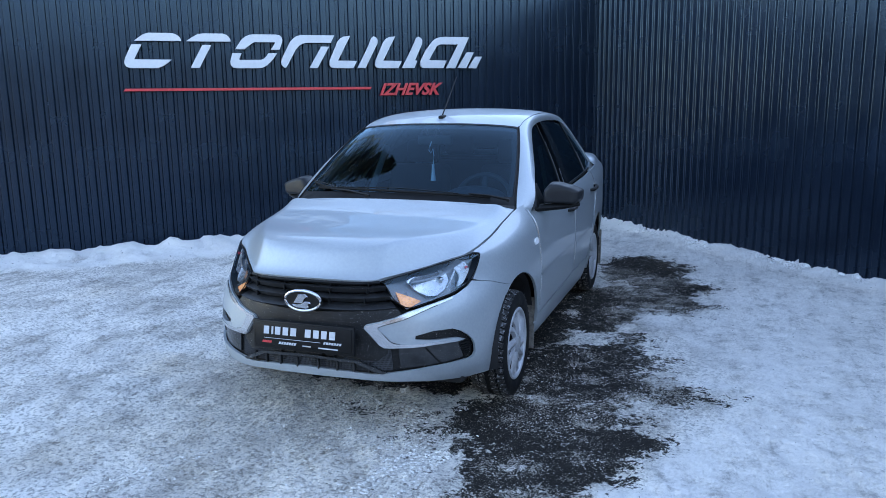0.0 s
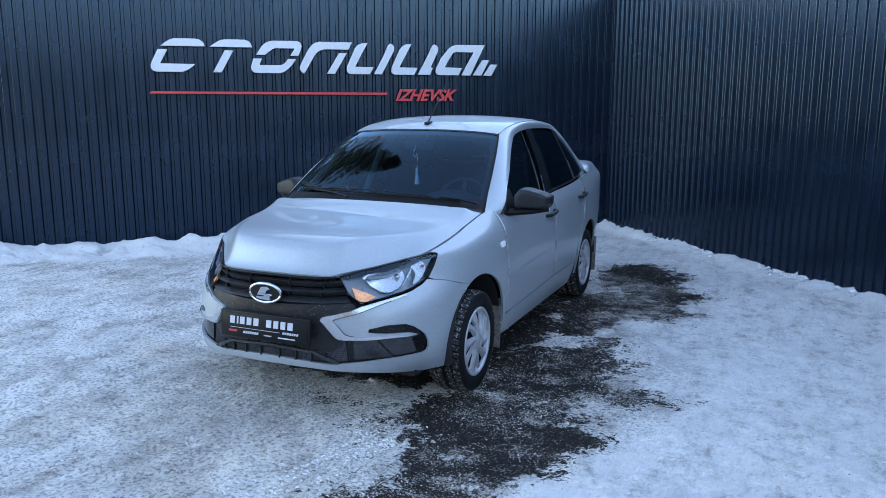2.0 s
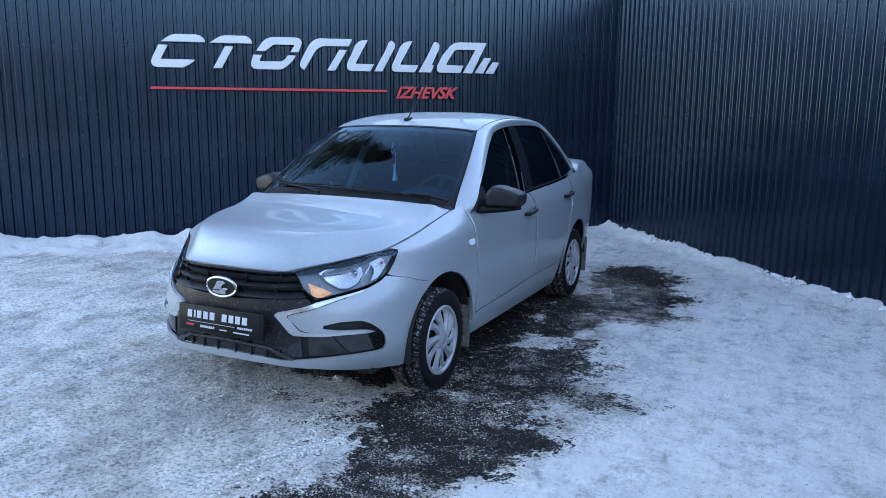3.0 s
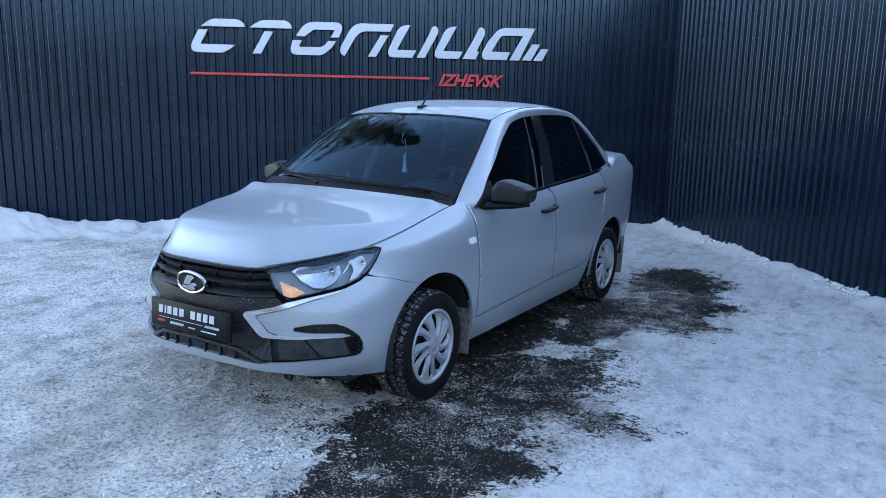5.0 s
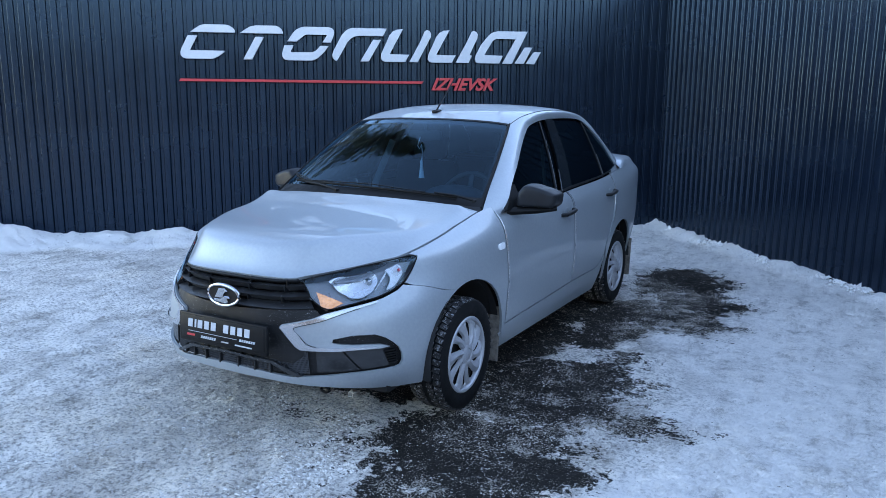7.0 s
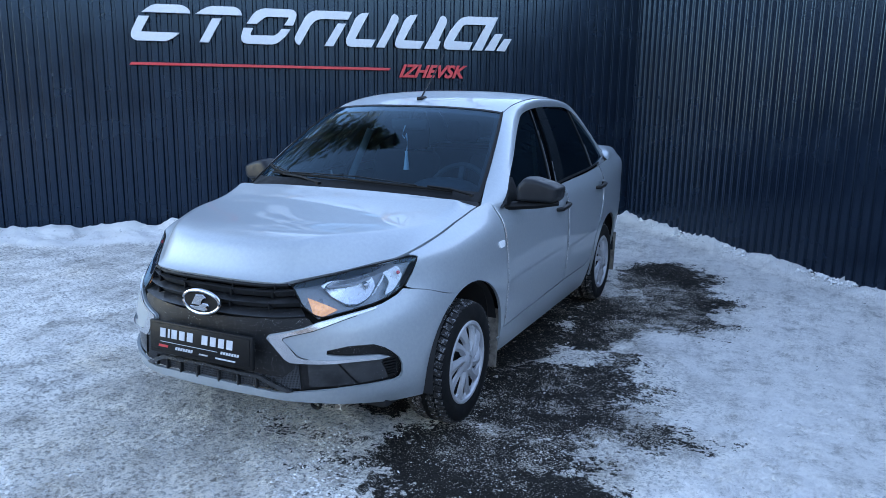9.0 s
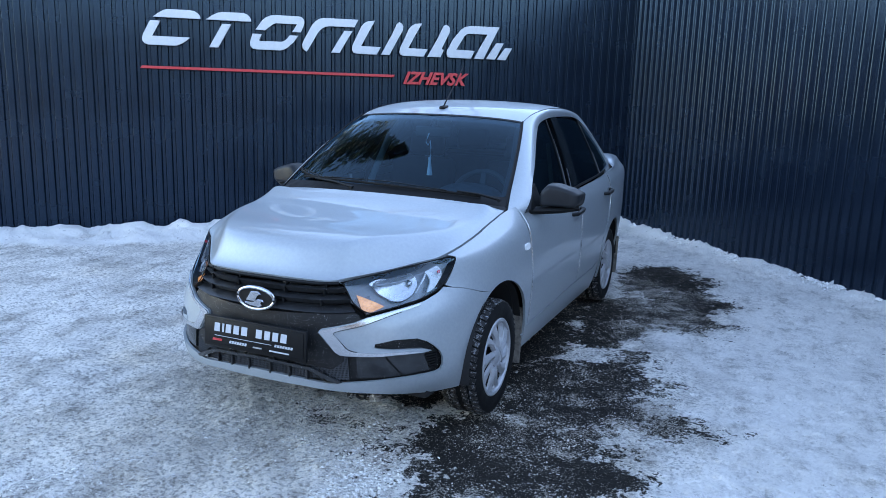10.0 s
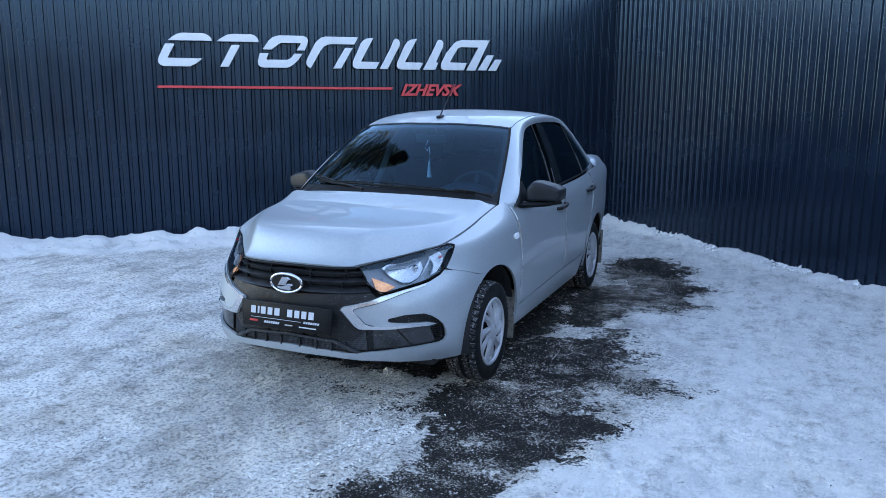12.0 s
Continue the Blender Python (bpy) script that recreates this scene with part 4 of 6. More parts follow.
sheet_part("boot_lid", coons(both(BOOT_FRONT), both(BOOT_REAR), through_points(mirrored(BOOT_SIDE)), through_points(BOOT_SIDE), 25, 13), PAINT, car, .02)


def ribbon(a, b, nu, nv, out=.0):
    """A band between two curves, bowed outwards."""
    u, v = np.meshgrid(np.linspace(0, 1, nu), np.linspace(0, 1, nv))
    u, v = u.ravel(), v.ravel()
    p = (1 - v)[:, None] * a(u) + v[:, None] * b(u)
    w = out * np.sin(math.pi * v) * np.clip(u * 7 - .4, 0, 1)
    p = p + np.stack([w, 0 * w, w * .8], 1)
    i = (np.arange(nv - 1)[:, None] * nu + np.arange(nu - 1)[None, :]).ravel()
    return p, [(int(k), int(k) + nu, int(k) + 1 + nu, int(k) + 1) for k in i]


def sheet_pair(name, data, mat, parent, thick=.0, label=""):
    p, f = data
    return tuple(sheet_part(name, (p * (k, 1, 1), f), mat, parent, thick, label, k < 0) for k in (1, -1))


# band of pillar, roof rail and rear pillar over the doors
BAND_TOP = [(.722, .335, .955), (.708, .375, .98)] + PILLAR[1:4] + RAIL[:5] + [(.54, 2.28, 1.425), (.55, 2.5, 1.33), (.58, 2.69, 1.2), (.622, 2.85, 1.113)]
BAND_LOW = [(.64, 1.085), (.80, 1.175), (.97, 1.27), (1.11, 1.335), (1.253, 1.385), (1.5, 1.414), (1.8, 1.42), (2.08, 1.414), (2.26, 1.385), (2.40, 1.29), (2.505, 1.17), (2.55, 1.06)]
BAND_LOW = [(.768, .44, .928), (.781, .515, .99)] + [(float(cabin_x(y, z)) + .004, y, z) for y, z in BAND_LOW]
sheet_pair("side_frame", ribbon(through_points(BAND_TOP), through_points(BAND_LOW), 61, 7, .012), PAINT, car, .012)
# shoulder behind the rear side window down to the belt and boot
SHOULDER_TOP = [tuple(np.array(BAND_LOW[-1]) * (1 - t) + np.array(BAND_TOP[-1]) * t + np.array([.003 + .012 * math.sin(math.pi * t), -.02, .006 + .01 * math.sin(math.pi * t)])) for t in (0, .33, .66, 1)] + [(.632, 2.96, 1.108), (.616, 3.1, 1.1), (.572, 3.2, 1.094)]
SHOULDER_LOW = [tuple(body(s, 5.98)[0]) for s in (14.0, 14.25, 14.55, 14.85, 15.2, 15.8, 16.6)]
sheet_pair("rear_shoulder", ribbon(through_points(SHOULDER_TOP), through_points(SHOULDER_LOW), 41, 9, .018), PAINT, car, 0)
sheet_part("boot_face", ribbon(both(BOOT_REAR), both([tuple(body(q, 5.98)[0]) for q in (18, 17.6, 17.1, 16.6)]), 25, 4, 0), PAINT, car, 0)
# belt strip under the side windows
panel("waist_seal", [(.44, .953), (.9, .967), (1.45, .989), (2.05, 1.009), (2.34, 1.026), (2.34, 1.036), (2.085, 1.021), (1.432, 1.002), (.9, .98), (.47, .968)], BLACK, car, cabin, .1, .05, lift=.003, rim=.02)
panel("quarter_sill", [(2.345, 1.0), (2.60, 1.03), (2.585, 1.075), (2.535, 1.06), (2.43, 1.045), (2.345, 1.036)], PAINT, car, cabin, .05, .03, lift=.003, rim=.02)
# glass of the doors
panel("front_window", [(.53, .97), (.9, .97), (1.185, .985), (1.33, 1.2), (1.465, 1.408), (1.26, 1.382), (1.1, 1.325), (.79, 1.16)], SIDEGLASS, front_door, cabin, .1, .1, lift=-.012, rim=0)
panel("corner_window", [(1.20, .985), (1.28, .985), (1.43, 1.2), (1.555, 1.415), (1.475, 1.41), (1.34, 1.2)], SIDEGLASS, front_door, cabin, .1, .1, lift=-.012, rim=0)
panel("window_bar", [(1.182, .985), (1.20, .985), (1.34, 1.2), (1.478, 1.41), (1.462, 1.41), (1.325, 1.2)], BLACK, front_door, cabin, .1, .1, lift=-.006, rim=.01)
panel("door_post", [(1.27, .985), (1.45, .99), (1.59, 1.2), (1.70, 1.418), (1.555, 1.416), (1.43, 1.2)], POSTFILM, front_door, cabin, .1, .1, lift=.002, rim=.012)
# pale strips drawn in place of the bright line along the pane's edge
panel("glass_edge_glint", [(1.196, .985), (1.204, .985), (1.344, 1.2), (1.40, 1.29), (1.39, 1.28), (1.337, 1.2)], GLINTGREY, front_door, cabin, .05, .05, lift=-.003, rim=.004)
panel("glass_edge_glint", [(1.266, .985), (1.274, .985), (1.36, 1.108), (1.355, 1.11)], GLINTGREY, front_door, cabin, .05, .05, lift=.004, rim=.004)
panel("rear_window_pane", [(1.46, .99), (2.13, 1.01), (2.19, 1.2), (2.235, 1.39), (2.07, 1.415), (1.70, 1.418), (1.59, 1.2)], TINT, rear_door, cabin, .1, .1, lift=-.012, rim=0)
panel("window_bar", [(2.13, 1.01), (2.15, 1.01), (2.21, 1.2), (2.25, 1.385), (2.23, 1.39), (2.185, 1.2)], BLACK, rear_door, cabin, .1, .1, lift=-.006, rim=.01)
panel("glass_edge_glint", [(2.150, 1.02), (2.156, 1.02), (2.20, 1.16), (2.197, 1.165)], GLINTGREY, rear_door, cabin, .05, .05, lift=-.003, rim=.004)
panel("quarter_window", [(2.15, 1.01), (2.42, 1.03), (2.53, 1.05), (2.535, 1.09), (2.48, 1.2), (2.38, 1.305), (2.25, 1.39), (2.21, 1.2)], TINT, car, cabin, .1, .1, lift=-.010, rim=0)


def outward(s, v, surface):
    e = 1e-3
    n = np.cross(surface(s + e, v) - surface(s - e, v), surface(s, v + e) - surface(s, v - e))
    return n / (np.linalg.norm(n, axis=1)[:, None] + 1e-12)


def lifted(surface, rise):
    """The surface raised by rise(s, v) metres."""
    return lambda s, v: surface(s, v) + outward(np.asarray(s, float), np.asarray(v, float), surface) * np.asarray(rise(s, v))[:, None]


# ---- car: grille, plate, badge ----
for top, low, end in ((5.42, 4.9, 2.34), (4.62, 4.2, 2.6), (4.02, 3.6, 2.8)):
    louver = lifted(body, lambda s, v, top=top, low=low: -.05 + .05 * np.clip((top - v) / (top - low), 0, 1) ** .8)
    panel("louver", [(0, low), (end + .2, low), (end, top), (0, top)], SATIN, field, louver, .1, .08, rim=.03, whole=True)
for s0, v0 in [(s0, v0) for v0 in (5.3, 4.63, 4.03) for s0 in (.75, 1.9)]:
    for k in (1, -1):
        p = body(s0, v0)[0] * (k, 1, 1)
        bm = bmesh.new()
        box(bm, (.006, .03, .026), Matrix.Translation((p[0], p[1] + .016, p[2])), .002, 1)
        part("grille_peg", bm, BLACK, field)
rim_top = [tuple(body(s, 5.6)[0] + np.array([0, .004, -.002])) for s in (0, .8, 1.6, 2.3)]
bm = bmesh.new()
tube(bm, [(-x, y, z) for x, y, z in rim_top[::-1]] + rim_top[1:], .008, 6)
part("grille_rim", bm, BLACK, field)

BADGE_Y = -.812
bm = bmesh.new()
ring = [(.092 * math.cos(t), BADGE_Y + 1.1 * (.092 * math.cos(t)) ** 2, .671 + .047 * math.sin(t)) for t in np.linspace(0, 2 * math.pi, 41)[:-1]]
tube(bm, ring, .0095, 10, True, .9)
badge = part("badge", bm, CHROME, field, "chrome oval badge on the grille")
bm = bmesh.new()
plate(bm, [(.086 * math.cos(t), .671 + .039 * math.sin(t)) for t in np.linspace(0, 2 * math.pi, 33)[:-1]], .012, Matrix.Translation((0, BADGE_Y + .002, 0)))
part("badge_back", bm, BLACK, badge)
for outline in ([(-.020, .700), (.018, .703), (.034, .690), (.012, .684), (.000, .656), (-.048, .656)],
                [(-.054, .651), (-.004, .651), (.012, .668), (.040, .668), (.046, .658), (.022, .656), (.038, .644), (.022, .634), (-.024, .636), (-.048, .642)]):
    bm = bmesh.new()
    plate(bm, outline, .010, Matrix.Translation((0, BADGE_Y - .006, 0)), .003)
    part("badge_shape", bm, CHROME, badge, smooth=False)

PLATE = Matrix.Translation((0.004, -.825, .499)) @ Matrix.Rotation(radians(-2), 4, "X")
bm = bmesh.new()
box(bm, (.535, .018, .136), PLATE, .006)
plate_holder = part("plate_holder", bm, BLACK, field, "black plate frame with white and red marks")
bm = bmesh.new()
box(bm, (.51, .004, .112), PLATE @ Matrix.Translation((0, -.0095, .003)), .003)
part("plate_face", bm, BLACK, plate_holder)


def plate_bar(x, z, w, h, mat, lean=.0):
    bm = bmesh.new()
    plate(bm, [(x - lean * h / 2, z - h / 2), (x + w - lean * h / 2, z - h / 2), (x + w + lean * h / 2, z + h / 2), (x + lean * h / 2, z + h / 2)], .002, PLATE @ Matrix.Translation((0, -.0133, 0)))
    return part("printed_bar", bm, mat, plate_holder, smooth=False)


x = -.205
for w in (.034, .012, .034, .034, .036, -.026, .036, .034, .034, .036):
    if w > 0:
        plate_bar(x, .022, w * .84, .038, SIGNWHITE, .1)
    x += abs(w) + .0075
plate_bar(-.205, -.016, .30, .002, SIGNWHITE)
for k in range(7):
    plate_bar(.112 + k * .0135, -.016, .010, .011, SIGNWHITE, .4)
plate_bar(-.215, -.034, .05, .010, SIGNRED, .4)
for k in range(7):
    plate_bar(-.125 + k * .0135, -.036, .010, .012, SIGNWHITE, .4)
plate_bar(.0, -.040, .045, .006, ALLOY, .3)
plate_bar(.085, -.042, .10, .006, SIGNWHITE)

# lower grille: beam, struts, mesh
lower = panel("lower_grille", [(0, 1.3), (1.3, 1.24), (2.2, 1.15), (2.9, 1.3), (2.9, 2.1), (0, 1.8)], DARK, bumper, lift=-.028, rim=0, whole=True, label="black mesh in the lower air intake")
panel("beam", [(0, 1.69), (1.55, 1.59), (2.2, 1.29), (2.45, 1.21), (2.62, 1.25), (2.3, 1.40), (1.65, 1.67), (0, 1.77)], BEAM, lower, lift=.006, rim=.04, whole=True, dv=.04)
for s0 in (.35, .95, 1.5, 2.0):
    for k in (1, -1):
        p = body(s0, 1.43)[0] * (k, 1, 1)
        bm = bmesh.new()
        box(bm, (.008, .035, .045), Matrix.Translation((p[0], p[1] + .014, p[2])), .002, 1)
        part("strut", bm, SATIN, lower)
bm = bmesh.new()
for i in range(11):
    v0 = 1.34 + i * .07
    pts = [tuple(body(s, v0)[0] + np.array([0, .016, 0])) for s in (0, .5, 1, 1.5, 2, 2.4, 2.8)]
    tube(bm, [(-a, b, c) for a, b, c in pts[::-1]] + pts[1:], .0022, 4)
for i in range(-60, 61):
    s0 = abs(i) * 2.8 / 60
    k = 1 if i >= 0 else -1
    tube(bm, [tuple((body(s0, v0)[0] + np.array([0, .015, 0])) * (k, 1, 1)) for v0 in (1.3, 2.05)], .002, 4)
part("mesh_screen", bm, worn("grey_mesh", (.03, .032, .035), (.06, .063, .068), .45, 200, Specular_IOR_Level=.4), lower)
# lamp recess: black panel, crease, slats at its outer end
recess = panel("lamp_recess", [(2.5, 1.2), (4.3, 1.25), (5.85, 1.25), (6.2, 1.45), (6.2, 1.85), (5.8, 2.3), (5.1, 2.62), (3.7, 2.55), (3.7, 2.2), (2.6, 2.15)], SPECKED, bumper, lift=-.03, rim=0)
panel("recess_panel", [(3.15, 1.34), (4.62, 1.36), (4.12, 2.05), (3.15, 2.05)], BEAM, recess, lift=-.016, rim=.012, label="black plastic blanking panel")
panel("recess_panel", [(4.68, 1.36), (5.62, 1.38), (5.45, 2.0), (4.18, 2.05)], BEAM, recess, lift=-.018, rim=.012, label="glossy black blanking panel")
for k in range(6):
    v0 = 1.44 + k * .085
    panel("slat", [(5.64 - .04 * k, v0), (5.92, v0), (5.9, v0 + .045), (5.62 - .04 * k, v0 + .045)], BLACK, recess, lift=-.012, rim=.014, dv=.05)

# ---- car: headlamps ----
LAMP_EDGE = [(2.36, 5.55), (3.2, 5.8), (4.2, 5.93), (5.8, 5.9), (6.3, 5.72), (6.46, 5.22), (6.12, 4.45), (5.76, 4.06), (5.1, 3.82), (3.38, 3.46), (2.82, 4.04)]
housing = panel("headlamp", LAMP_EDGE, GLOSSY, car, lift=-.07, rim=-.065, du=.1, dv=.1, label="clear headlamp with amber indicator")
sheen = worn("lamp_housing", (.11, .115, .125), (.17, .175, .19), .3, 120, .3)
panel("housing_plate", [(2.385, 5.53), (3.2, 5.77), (4.2, 5.905), (5.8, 5.87), (6.27, 5.7), (6.43, 5.21), (6.1, 4.46), (5.74, 4.085), (5.1, 3.845), (3.39, 3.485), (2.84, 4.05)], sheen, housing, lift=-.052, rim=0, du=.1, dv=.1)
bowl = lifted(body, lambda s, v: -.014 - .034 * np.clip(1 - ((s - 4.35) / 1.0) ** 2 - ((v - 4.65) / .95) ** 2, 0, 1))
panel("reflector", rounded([(3.28, 5.02), (3.52, 5.38), (4.64, 5.34), (4.84, 4.78), (4.94, 4.42), (4.78, 4.04), (4.46, 3.86), (4.14, 3.92), (3.66, 4.36)], .008, 2, (9, 14)), REFLECTOR, housing, bowl, .05, .06, rim=.01, label="chrome reflector bowl")
panel("reflector_shelf", [(3.5, 4.9), (4.3, 4.86), (4.75, 4.95), (4.7, 4.8), (4.3, 4.72), (3.6, 4.78)], sheen, housing, lift=-.016, rim=.02, dv=.05)
panel("reflector", rounded([(5.08, 4.98), (5.62, 5.14), (5.88, 4.5), (5.6, 4.1), (5.28, 4.0), (5.4, 4.4)], .008, 2, (9, 14)), RIBBED, housing, lift=-.02, rim=.01, du=.05, dv=.06)
panel("amber_indicator", [(2.96, 4.42), (3.4, 4.1), (3.92, 3.74), (3.52, 3.53), (3.2, 3.68)], AMBER, housing, lift=-.022, rim=.012, du=.06, dv=.06, label="amber indicator with a faint glow")
for k in range(5):
    panel("reflector_rib", [(4.86 + .05 * k, 4.12 + .13 * k), (4.885 + .05 * k, 4.10 + .13 * k), (5.14 + .02 * k, 4.62 + .1 * k), (5.115 + .02 * k, 4.64 + .1 * k)], RIBBED, housing, lift=-.022, rim=.01, du=.05, dv=.1)
for k, lamp in zip((1, -1), housing):
    for s0, v0, d, r, mat, name in ((4.62, 4.6, -.035, .017, CHROME, "bulb_shield"), (5.66, 4.7, -.012, .010, REDLENS, "bulb")):
        p = body(s0, v0) + outward(np.array([s0]), np.array([v0]), body) * d
        bm = bmesh.new()
        bmesh.ops.create_icosphere(bm, subdivisions=2, radius=r * .8, matrix=Matrix.Translation(p[0] * (k, 1, 1)))
        part(name, bm, mat, lamp)
cover = panel("lamp_cover", LAMP_EDGE, LENS, housing, lift=-.003, rim=0, du=.1, dv=.1, label="clear lamp cover")
for c in cover:
    c.visible_shadow = False
for k, lamp in zip((1, -1), housing):
    bm = bmesh.new()
    tube(bm, [tuple((body(a, b)[0] + np.array([0, .002, -.001])) * (k, 1, 1)) for a, b in rounded(LAMP_EDGE, .03, 3, (9, 14))], .0028, 6, True)
    part("lamp_seal", bm, RUBBER, lamp)

# ---- car: windscreen surround, wipers, antenna ----


def coons_point(u, v):
    """A place on the windscreen: u from the car's right to its left, v upwards, both 0 to 1."""
    lo, hi, pl, pr = both(SCREEN_LOW), both(HEADER), through_points(mirrored(PILLAR)), through_points(PILLAR)
    U, V = np.array([u]), np.array([v])
    p = (1 - v) * lo(U) + v * hi(U) + (1 - u) * pl(V) + u * pr(V)
    c = [f(np.array([k]))[0] for f in (lo, hi) for k in (0.0, 1.0)]
    p = p[0] - ((1 - u) * (1 - v) * c[0] + u * (1 - v) * c[1] + (1 - u) * v * c[2] + u * v * c[3])
    return p + np.array([0, 0, .012 * math.sin(math.pi * v) * math.sin(math.pi * u)])


def screen_strip(u0, v0, u1, v1, mat, name, n=24, raise_by=-.004):
    """A flat border on the glass between two opposite corners in (u, v)."""
    verts, faces = [], []
    wide = abs(u1 - u0) > abs(v1 - v0)
    for i in range(n + 1):
        t = i / n
        for k in (0, 1):
            u, v = (u0 + t * (u1 - u0), (v0, v1)[k]) if wide else ((u0, u1)[k], v0 + t * (v1 - v0))
            verts.append(tuple(coons_point(u, v) + np.array([0, -raise_by, raise_by])))
    faces = [(2 * i, 2 * i + 1, 2 * i + 3, 2 * i + 2) for i in range(n)]
    return sheet_part(name, (verts, faces), mat, screen, 0, "", True)


screen_strip(.0, .0, 1.0, .085, BLACK, "black_border", raise_by=.002)
screen_strip(.0, .965, 1.0, 1.0, BLACK, "black_border", raise_by=.002)
screen_strip(.0, .085, .03, .965, BLACK, "black_border", raise_by=.002)
screen_strip(.965, .085, 1.0, .965, BLACK, "black_border", raise_by=.002)
screen_strip(.035, .86, .965, .965, glass("sun_band", (.12, .15, .2), .02), "tinted_sun_band")
for k in (1, -1):
    bm = bmesh.new()
    tube(bm, [tuple(np.array(through_points(PILLAR)(np.array([t]))[0]) * (k, 1, 1) + np.array([0, -.004, .004])) for t in np.linspace(0, 1, 14)], .0045, 6)
    part("screen_seal", bm, RUBBER, screen)
    bm = bmesh.new()
    tube(bm, [tuple(np.array(through_points(RAIL)(np.array([t]))[0]) * (k, 1, 1) + np.array([0, 0, .001])) for t in np.linspace(0, 1, 24)], .0018, 6)
    part("roof_seam", bm, RUBBER, car)
# cowl between bonnet and glass
u_line = both([(x, y - .012, z - .014) for x, y, z in HOOD_REAR])
l_line = both([(x, y + .03, z + .012) for x, y, z in SCREEN_LOW])
sheet_part("cowl", ribbon(u_line, l_line, 41, 5, 0), BLACK, car, 0, "black plastic cowl", True)
for name, pivot, tip, elbow in (("wiper", (.955 - .02, .03), (.19, .11), (.72, .06)), ("wiper", (.42, .03), (.045, .19), (.28, .07))):
    a, b, c = (coons_point(*q) + np.array([0, -.014, .022]) for q in (pivot, tip, elbow))
    bm = bmesh.new()
    base = a + np.array([0, -.03, .0])
    tube(bm, [tuple(base), tuple(a), tuple((a + c) / 2 + np.array([0, -.006, .012])), tuple(c + np.array([0, -.004, .008]))], [.009, .008, .0065, .005], 8)
    wiper = part(name, bm, BLACK, car, "black windscreen wiper")
    bm = bmesh.new()
    ends = [coons_point(pivot[0] + (tip[0] - pivot[0]) * t, pivot[1] + .02 + (tip[1] - pivot[1] - .02) * t) + np.array([0, -.006, .011]) for t in np.linspace(.18, 1, 12)]
    tube(bm, [tuple(e) for e in ends], .0048, 6, squash=1.6)
    part("blade", bm, RUBBER, wiper)
    bm = bmesh.new()
    tube(bm, [tuple(ends[2] + np.array([0, -.006, .010])), tuple(ends[5] + np.array([0, -.01, .022])), tuple(ends[9] + np.array([0, -.006, .010]))], .0034, 6)
    part("bridge", bm, BLACK, wiper)
bm = bmesh.new()
box(bm, (.035, .075, .022), Matrix.Translation((0, 1.10, 1.465)) @ Matrix.Rotation(radians(6), 4, "X"), .008, 3)
antenna = part("antenna", bm, BLACK, car, "black roof antenna")
bm = bmesh.new()
tube(bm, [(0, 1.095, 1.47), (0, 1.17, 1.535), (0, 1.40, 1.735)], [.0055, .0045, .0032], 6)
part("mast", bm, BLACK, antenna)

# ---- car: mirrors, handles, tail lamps, mud flaps ----
for k in (1, -1):
    outline = rounded([(.812, .972), (1.005, .968), (1.028, .99), (1.034, 1.046), (.985, 1.068), (.90, 1.092), (.85, 1.092), (.815, 1.05)], .013, 4)
    off_x, off_y = (.055, .05) if k < 0 else (0, 0)
    bm, rings = bmesh.new(), []
    for t, size in ((-.12, .955), (0, 1), (.45, .985), (.72, .955), (.86, .915), (.94, .85), (.985, .74), (1.0, .6)):
        rings.append([bm.verts.new((k * (.925 + (x - .925) * size - off_x), .672 - .115 * max(t, -.02) - .03 * (t < -.1) + off_y + .2 * (x - .925) * size, 1.02 + (z - 1.02) * size)) for x, z in outline])
    for a, b in zip(rings, rings[1:]):
        for i in range(len(a)):
            bm.faces.new((a[i], a[(i + 1) % len(a)], b[(i + 1) % len(b)], b[i]))
    bm.faces.new(rings[0][::-1]), bm.faces.new(rings[-1])
    mirror = part("door_mirror", bm, MIRRORBLACK, car, "black plastic door mirror", angle=60)
    bm = bmesh.new()
    tube(bm, [(k * .765, .53, .948), (k * .82, .57, .948), (k * (.92 if k > 0 else .87), .605 if k > 0 else .64, .955), (k * (1.012 if k > 0 else .95), .65 if k > 0 else .69, .966)], [.032, .03, .027, .02], 12, squash=.72)
    part("mirror_arm", bm, BLACK, mirror)
    bm = bmesh.new()
    plate(bm, [(-.075, -.04), (.065, -.036), (.072, .016), (.05, .04), (-.07, .044)], .004, Matrix.Translation((k * (.925 if k > 0 else .87), .672 if k > 0 else .722, 1.02)) @ Matrix.Rotation(radians(180 + 22 * k), 4, "Z"))
    part("mirror_glass", bm, CHROME, mirror, smooth=False)
    bm = bmesh.new()
    tri = [(.47, .962), (.66, .972), (.66, 1.08), (.60, 1.055)]
    front = [bm.verts.new((k * (float(cabin_x(y, z)) + .008), y, z)) for y, z in tri]
    back = [bm.verts.new((k * (float(cabin_x(y, z)) - .012), y, z)) for y, z in tri]
    bm.faces.new(front), bm.faces.new(back[::-1])
    for i in range(4):
        bm.faces.new((front[i], back[i], back[(i + 1) % 4], front[(i + 1) % 4]))
    part("mirror_foot", bm, BLACK, mirror)
